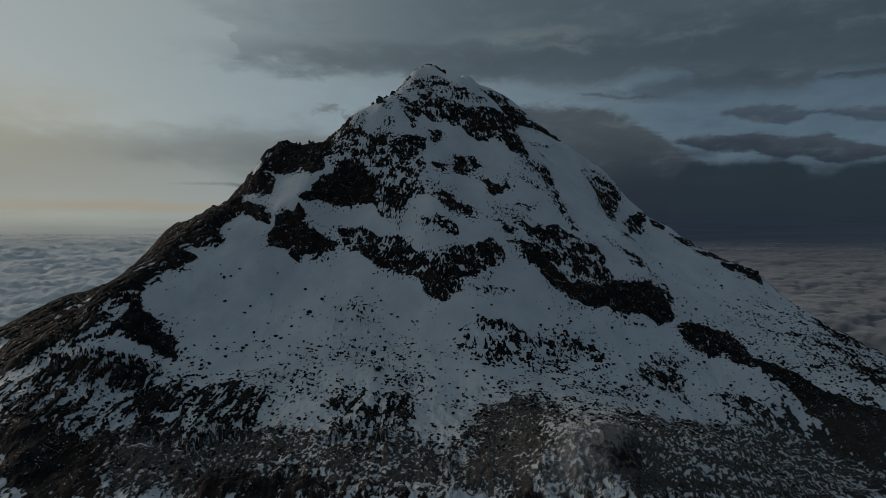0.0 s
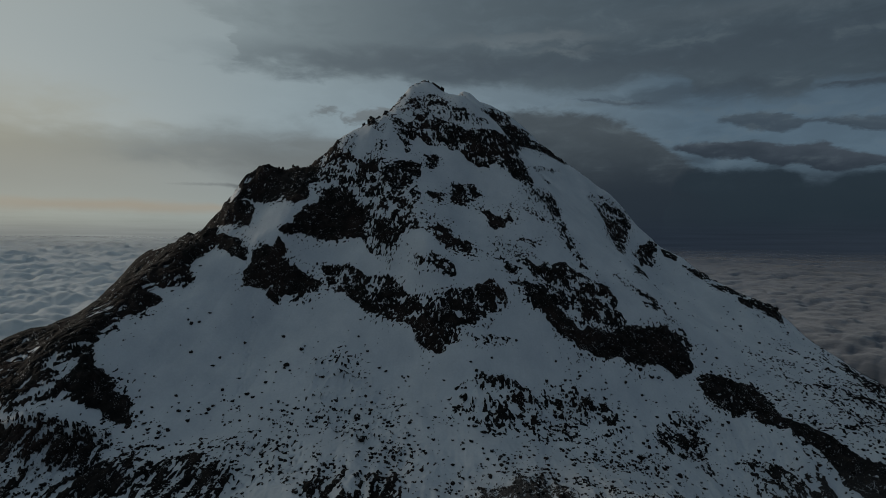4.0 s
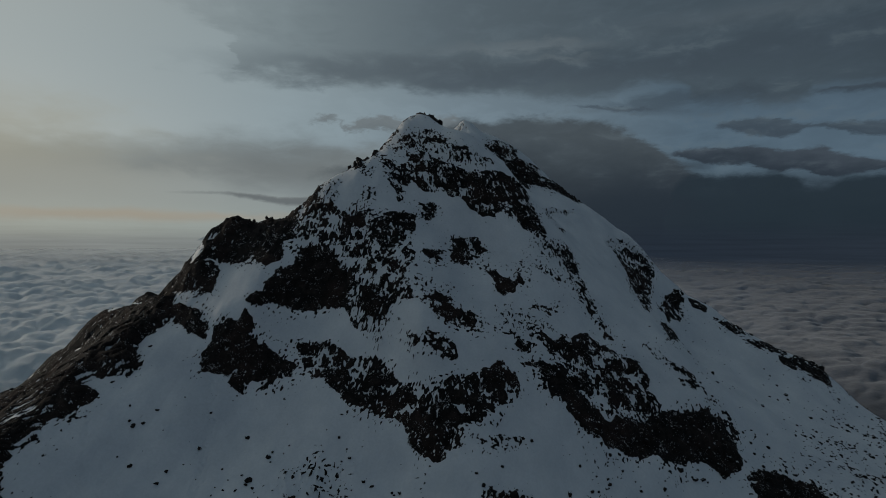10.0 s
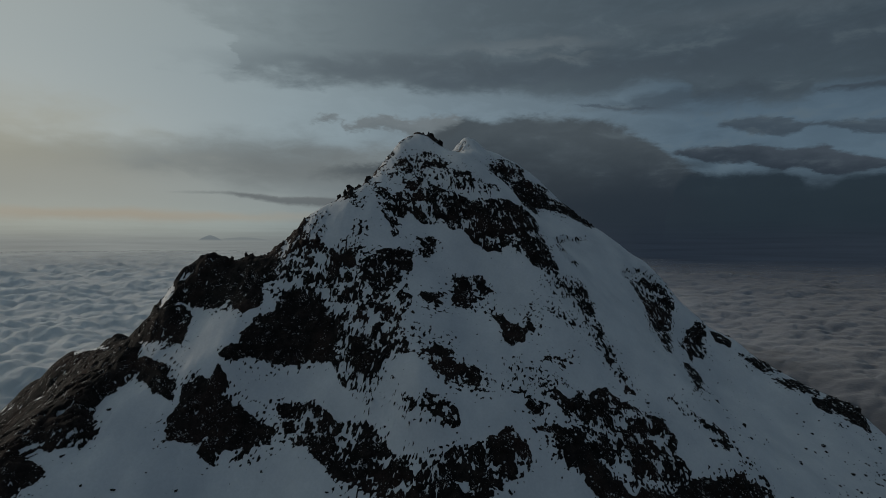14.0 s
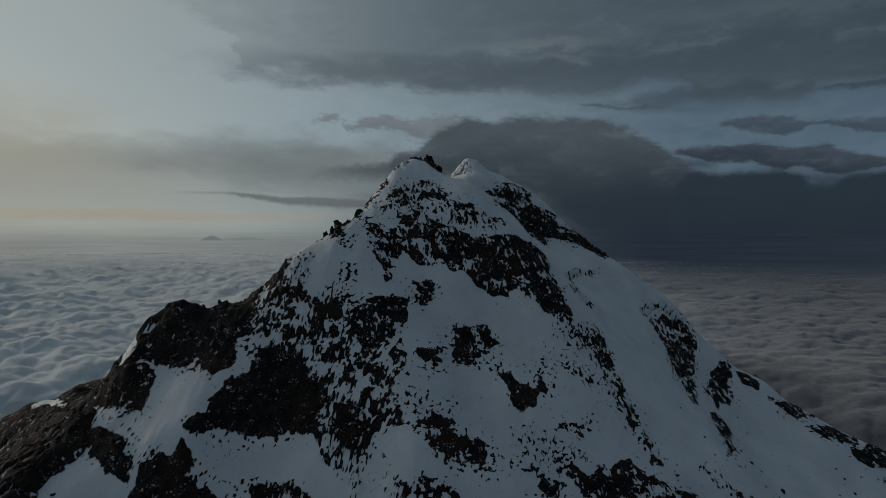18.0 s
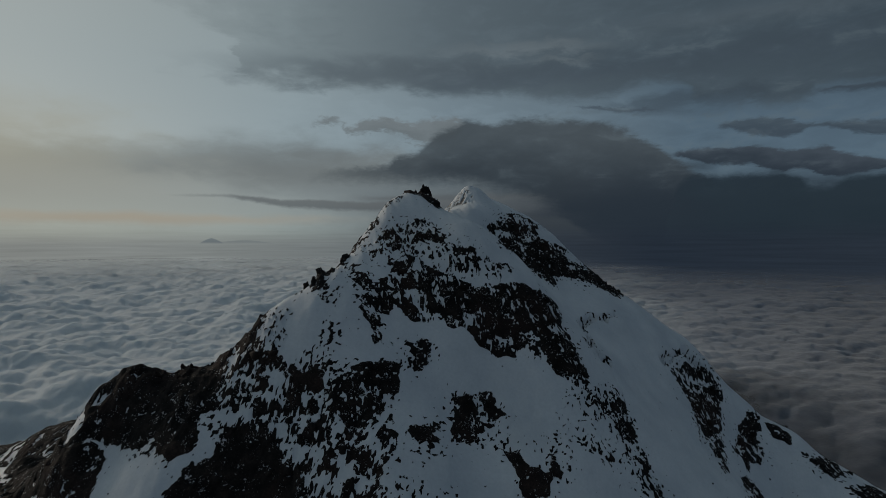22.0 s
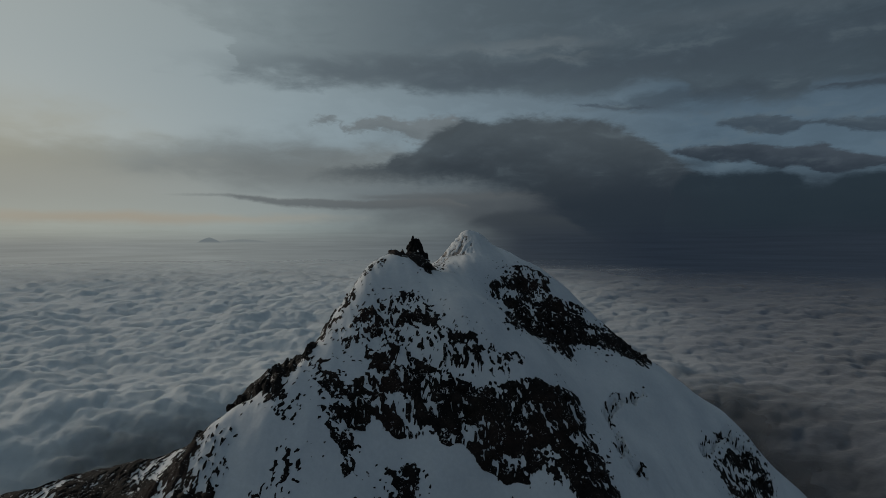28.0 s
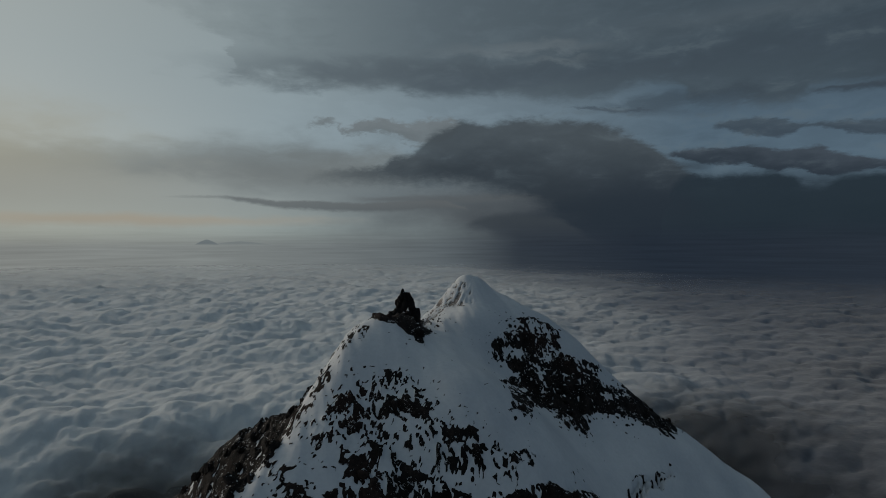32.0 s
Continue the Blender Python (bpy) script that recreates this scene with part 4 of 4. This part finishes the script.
def build_mountain():
    xs = axis([(-3000, -1500, 100), (-1500, -600, 30), (-600, -300, 6), (-300, -190, 1.6), (-190, 170, GRID), (170, 280, 1.3), (280, 420, 3), (420, 700, 10), (700, 1500, 32), (1500, 3001, 100)])
    ys = axis([(-500, 20, 16), (20, 140, 4), (140, 168, 1.5), (168, 300, GRID * 1.12), (300, 440, GRID * 0.85), (440, 565, GRID * 1.25), (565, 620, 2.5), (620, 900, 10), (900, 1700, 32), (1700, 4001, 100)])
    x, y = np.meshgrid(xs, ys)
    shape = x.shape
    x, y = x.ravel(), y.ravel()
    z, rock, soil, owner = ground(x, y)
    verts = np.c_[x, y, z]
    i = np.arange(len(x)).reshape(shape)
    faces = np.stack([i[:-1, :-1], i[:-1, 1:], i[1:, 1:], i[1:, :-1]], -1).reshape(-1, 4)
    own = owner[faces[:, 0]]
    mountain = tagged(new("mountain"), "steep snow-covered rock peak rising above a sea of cloud", "mountain", kind="structure")
    layers = (("rock", rock), ("soil", soil))
    tagged(surface("snow_slope", verts, faces[own < 0], MOUNTAIN, mountain, layers), "wind-packed grey-white snow with scattered stones")
    for k, (kind, solid, outline) in enumerate(OUTCROPS):
        f = faces[own == k]
        if len(f) > 20:
            tagged(surface(kind, verts, f, MOUNTAIN, mountain, layers), PARTS[kind])
    return mountain


GRID = 0.48


def build_cloud_sea():
    front = np.radians(axis([(-52, 52.01, 0.16)]))
    back = np.radians(axis([(56, 308, 4.0)]))
    az = np.r_[front, back]
    r = 330 * (6200 / 330) ** np.linspace(0, 1, 460)
    a, rr = np.meshgrid(np.r_[az, az[:1] + 2 * np.pi], r)
    shape = a.shape
    x, y = (np.sin(a) * rr).ravel(), (np.cos(a) * rr).ravel()
    d = np.hypot(x, y)
    lift = CLOUD_NEAR + (CLOUD_FAR - CLOUD_NEAR) * np.clip((d - 700) / 4500, 0, 1) ** 0.8
    wx, wy = x + 12 * fractal(x / 90, y / 90, 2, 61), y + 12 * fractal(x / 90, y / 90, 2, 63)
    swell = 0.75 + 0.5 * step(fractal(x / 420, y / 300, 2, 64), -0.5, 0.5)
    big = domes(wx / 1.4, wy, 60, 65)
    mid = domes(wx / 1.25 + 40, wy + 7, 28, 67)
    small = domes(wx + 11, wy, 13, 68)
    puffs = (big * 16 + mid * 11 * (0.3 + big) + small * 5.5 * (0.35 + mid)) * swell
    puffs = puffs * (1 - 0.38 * step(x / np.maximum(y, 300), -0.1, 0.4)) * (1 - 0.6 * step(d, 2600, 5600))
    z = lift + puffs + 9 * fractal(x / 620, y / 420, 2, 69)
    # the layer sinks where it meets the mountain
    z -= 170 * step(1050 - np.hypot(x - 10, y - 480), 0, 700)
    i = np.arange(x.size).reshape(shape)
    faces = np.stack([i[:-1, :-1], i[1:, :-1], i[1:, 1:], i[:-1, 1:]], -1).reshape(-1, 4)
    # the layer is cut off about where its alpha fades out, sooner in the east
    end = 6000 - 1500 * step(x / np.maximum(y, 300), 0.1, 0.75)
    faces = faces[d[faces[:, 0]] < end[faces[:, 0]]]
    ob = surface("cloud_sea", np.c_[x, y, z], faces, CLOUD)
    tagged(ob, "sea of billowing grey-white cloud tops below the peak", "cloud", kind="stuff")


CLOUD_NEAR, CLOUD_FAR = -230.0, -42.0
MOUNT = build_mountain()
build_cloud_sea()


# ---- rocks ----
def lump(bm, seed, size, at=(0, 0, 0), turn=(0, 0, 0), rough=0.35, subdiv=2, facet=3.0, taper=0.0):
    """A weathered block of rock, knocked flat along a few planes."""
    rng = random.Random(seed)
    made = bmesh.ops.create_icosphere(bm, subdivisions=subdiv, radius=1.0)["verts"]
    planes = []
    for _ in range(9):
        v = Vector((rng.gauss(0, 1), rng.gauss(0, 1), rng.gauss(0, 1))).normalized()
        planes.append((v, rng.uniform(0.5, 0.85)))
    m = pose(*at, *turn) @ Matrix.Diagonal((*size, 1))
    for v in made:
        p = v.co.copy()
        for n, d in planes:
            over = p.dot(n) - d
            if over > 0:
                p -= n * over * 0.9
        p *= 1 + rough * noise.noise(p * facet + Vector((seed * 3.1, 0, 0)))
        if p.z > -0.3:
            p.x, p.y = p.x * (1 - taper * (p.z + 0.3)), p.y * (1 - taper * (p.z + 0.3))
        v.co = m @ p
    return made


def finish(name, bm, mat, parent=None, smooth=False):
    me = bpy.data.meshes.new(name)
    bm.to_mesh(me)
    bm.free()
    if smooth:
        me.polygons.foreach_set("use_smooth", np.ones(len(me.polygons), bool))
    me.materials.append(mat)
    ob = new(name, me)
    ob.parent = parent
    return ob


def ground_at(x, y):
    return ground(np.array(x, float), np.array(y, float))


def build_pinnacle():
    """The leaning rock tower between the two tops."""
    tower = tagged(new("rock_pinnacle"), "leaning black rock tower beside the snowy summit", "rock pinnacle")
    tower.location = (-5, 463, 112)
    for seed, name, size, at, turn, taper in (
        (1, "spire", (4.9, 4.0, 11.4), (0.0, 1.5, 8.6), (0, 3, 10), 0.16),
        (2, "shoulder", (4.6, 3.8, 6.6), (-4.4, 0.5, 7.0), (0, 18, 40), 0.15),
        (3, "rib", (3.6, 3.6, 8.0), (4.2, -1.0, 4.2), (8, -20, 0), 0.4),
        (4, "shoulder", (3.8, 3.0, 3.8), (-8.8, -2, 7.6), (0, 22, 20), 0.2),
        (5, "foot", (3.2, 3.2, 6.2), (5.8, -7, -0.6), (26, -20, 0), 0.3),
        (6, "tip", (2.9, 2.6, 3.8), (-0.4, 1.6, 16.6), (0, 8, 0), 0.0),
        (7, "block", (2.0, 2.0, 1.9), (-12.2, -5, 8.8), (0, 16, 60), 0.0),
        (8, "foot", (2.4, 2.8, 5.0), (4.4, -12, -3.4), (24, -14, 30), 0.3),
        (9, "block", (2.2, 2.2, 2.8), (7.2, -3, 4.6), (0, -12, 80), 0.2),
    ):
        bm = bmesh.new()
        lump(bm, seed, size, at, turn, 0.45, 4, 2.4, taper)
        finish(name, bm, ROCK, tower)


def build_teeth():
    """Small towers that break the line of the crests."""
    rng = random.Random(5)
    for i, (x, y, tall) in enumerate(TEETH):
        z = ground_at([x], [y])[0][0]
        bm = bmesh.new()
        for k in range(3):
            s = tall * rng.uniform(0.45, 1.0)
            lump(bm, 40 + i * 3 + k, (s * 0.42, s * 0.42, s * 0.7), (rng.uniform(-1, 1) * tall * 0.5, rng.uniform(-0.5, 0.5) * tall, -s * 0.12), (rng.uniform(-14, 14), rng.uniform(-18, 18), rng.uniform(0, 180)), 0.5, 3, 2.4)
        ob = finish("rock_tooth", bm, ROCK)
        ob.matrix_world = pose(x, y, z)
        tagged(ob, "jagged dark rock tooth on the ridge crest", "rock", "teeth along the crests")


TEETH = [(-104, 376, 3.5), (-96, 378, 2.6), (-88, 381, 3.0), (-80, 383, 2.4), (-47, 392, 5.5), (-42, 398, 6.0), (-38, 402, 6.5), (-35, 405, 4.0), (-57, 492, 7.2), (-61, 494, 5.0), (-51, 489, 5.0), (-46, 487, 4.4), (-78, 497, 6.6), (-83, 499, 4.4), (-70, 495, 4.4), (-65, 485, 3.9), (-73, 486, 3.9), (-90, 500, 5.0), (-96, 503, 3.9), (-104, 508, 4.4), (-58, 480, 3.3), (-86, 490, 3.9), (-114, 514, 3.9), (100, 489, 2.6), (92, 488, 2.2), (258, 456, 3.0), (186, 480, 2.0)]


def stone_meshes(count, subdiv):
    out = []
    for k in range(count):
        bm = bmesh.new()
        lump(bm, 200 + k, (1.0, 0.85, 0.72), rough=0.4, subdiv=subdiv)
        me = bpy.data.meshes.new("boulder")
        bm.to_mesh(me)
        bm.free()
        me.materials.append(ROCK)
        out.append(me)
    return out


def scatter(rng, count, keep):
    """Places on the slopes, as thick as keep() says."""
    xs, ys = [], []
    while len(xs) < count:
        x, y = rng.uniform(-260, 270, 20000), rng.uniform(195, 470, 20000)
        ok = rng.rand(20000) < keep(x, y)
        xs += list(x[ok])
        ys += list(y[ok])
    return np.array(xs[:count]), np.array(ys[:count])


def apron(x, y):
    """Where stones lie: the lower snow, in strings and clusters, fewer higher up."""
    z = base_height(x, y)
    flocks = step(fractal(x / 26, y / 20, 3, 71), -0.15, 0.5)
    return np.clip((step(-z, 32, 78) * 0.8 + 0.03 * step(-z, -60, 0)) * (0.1 + flocks), 0, 1) * (z > -95)


def build_boulders():
    shapes = stone_meshes(10, 2)
    rng = np.random.RandomState(11)
    spots = list(BOULDERS)
    x, y = scatter(rng, 300 - len(spots), apron)
    spots += [(a, b, 0.6 + 1.3 * c ** 3) for a, b, c in zip(x, y, rng.rand(len(x)))]
    heights = ground_at([s[0] for s in spots], [s[1] for s in spots])[0]
    for i, ((a, b, s), z) in enumerate(zip(spots, heights)):
        ob = new("boulder", shapes[i % len(shapes)])
        ob.matrix_world = pose(a, b, z + 0.15 * s, rng.uniform(-25, 25), rng.uniform(-25, 25), rng.uniform(0, 360)) @ Matrix.Diagonal((s * rng.uniform(0.8, 1.3), s * rng.uniform(0.8, 1.1), s * rng.uniform(0.7, 1.1), 1))
        tagged(ob, "dark weathered boulder half sunk in snow", "boulder", "boulders on the snow")


BOULDERS = [(-118, 305, 1.3), (-115, 307, 1.0), (-120, 306, 0.8), (-65, 304, 1.5), (-112, 312, 0.8), (-98, 276, 1.2), (-98, 274, 1.0), (-97, 278, 0.9), (-53, 292, 1.1), (-59, 260, 1.1), (-122, 267, 1.0), (-123, 265, 0.8), (-119, 270, 0.8), (-109, 272, 1.0), (-24, 298, 1.1), (-93, 318, 1.0), (-76, 313, 1.2), (-34, 261, 0.8), (-100, 273, 0.7), (-93, 307, 1.0), (-64, 306, 0.8), (-39, 312, 0.8), (20, 269, 1.3), (111, 325, 1.6), (115, 326, 1.4), (103, 316, 1.0), (26, 303, 0.9), (39, 313, 1.0), (-57, 223, 1.0), (-43, 245, 0.8), (-133, 248, 0.9), (-130, 252, 0.9)]


def scatter_mesh(name, x, y, z, sizes, tall, seed, parent, lean=None):
    """Many small angular stones in one mesh."""
    rng = np.random.RandomState(seed)
    bm = bmesh.new()
    bmesh.ops.create_icosphere(bm, subdivisions=1, radius=1.0)
    ball = np.array([v.co for v in bm.verts])
    tris = np.array([[v.index for v in f.verts] for f in bm.faces])
    bm.free()
    n, k = len(x), len(ball)
    v = ball[None] * (1 + 0.38 * rng.uniform(-1, 1, (n, k, 1)))
    v = v * sizes[:, None, None] * np.stack([rng.uniform(0.7, 1.3, n), rng.uniform(0.7, 1.2, n), rng.uniform(0.7, 1.3, n) * tall], -1)[:, None]
    a = rng.uniform(0, 2 * np.pi, n)
    c, s = np.cos(a)[:, None], np.sin(a)[:, None]
    vx, vy = v[..., 0] * c - v[..., 1] * s, v[..., 0] * s + v[..., 1] * c
    tilt = rng.uniform(-0.25, 0.45, n)[:, None]
    verts = np.stack([vx + x[:, None], vy + y[:, None] + v[..., 2] * tilt, v[..., 2] + z[:, None]], -1).reshape(-1, 3)
    faces = (tris[None] + (np.arange(n) * k)[:, None, None]).reshape(-1, 3)
    me = bpy.data.meshes.new(name)
    me.vertices.add(len(verts))
    me.vertices.foreach_set("co", verts.astype(np.float32).ravel())
    me.loops.add(faces.size)
    me.loops.foreach_set("vertex_index", faces.astype(np.int32).ravel())
    me.polygons.add(len(faces))
    me.polygons.foreach_set("loop_start", np.arange(0, faces.size, 3, dtype=np.int32))
    me.polygons.foreach_set("loop_total", np.full(len(faces), 3, np.int32))
    me.update()
    me.validate()
    me.materials.append(ROCK)
    ob = new(name, me)
    ob.parent = parent
    return ob


def build_stones():
    rng = np.random.RandomState(21)
    x, y = scatter(rng, 9000, apron)
    z = ground_at(x, y)[0]
    ob = scatter_mesh("loose_stones", x, y, z, 0.2 + 0.75 * rng.rand(len(x)) ** 2.6, 0.8, 22, None)
    tagged(ob, "loose dark stones strewn over the snow apron", "stones", kind="stuff")


def build_crags():
    """Broken blocks that stand out of the rock bands."""
    rng = np.random.RandomState(31)
    x, y = rng.uniform(-270, 250, 100000), rng.uniform(230, 540, 100000)
    z, rock, soil, owner = ground_at(x, y)
    ok = (rock > 0.7) & (owner >= 0) & (z > -55) & (rng.rand(len(x)) < 0.12)
    x, y, z, owner = x[ok], y[ok], z[ok], owner[ok]
    sizes = 0.6 + 1.3 * rng.rand(len(x)) ** 2
    for i, (kind, solid, outline) in enumerate(OUTCROPS):
        m = owner == i
        if m.sum() > 8 and kind not in ("rock_ridge", "rock_streaks", "rock_spur", "buttress"):
            ob = scatter_mesh("crag_blocks", x[m], y[m], z[m] - 0.5, sizes[m], 1.1, 100 + i, MOUNT)
            tagged(ob, "broken dark blocks standing out of the rock band", kind="stuff")


build_pinnacle()
build_teeth()
build_boulders()
build_stones()
build_crags()
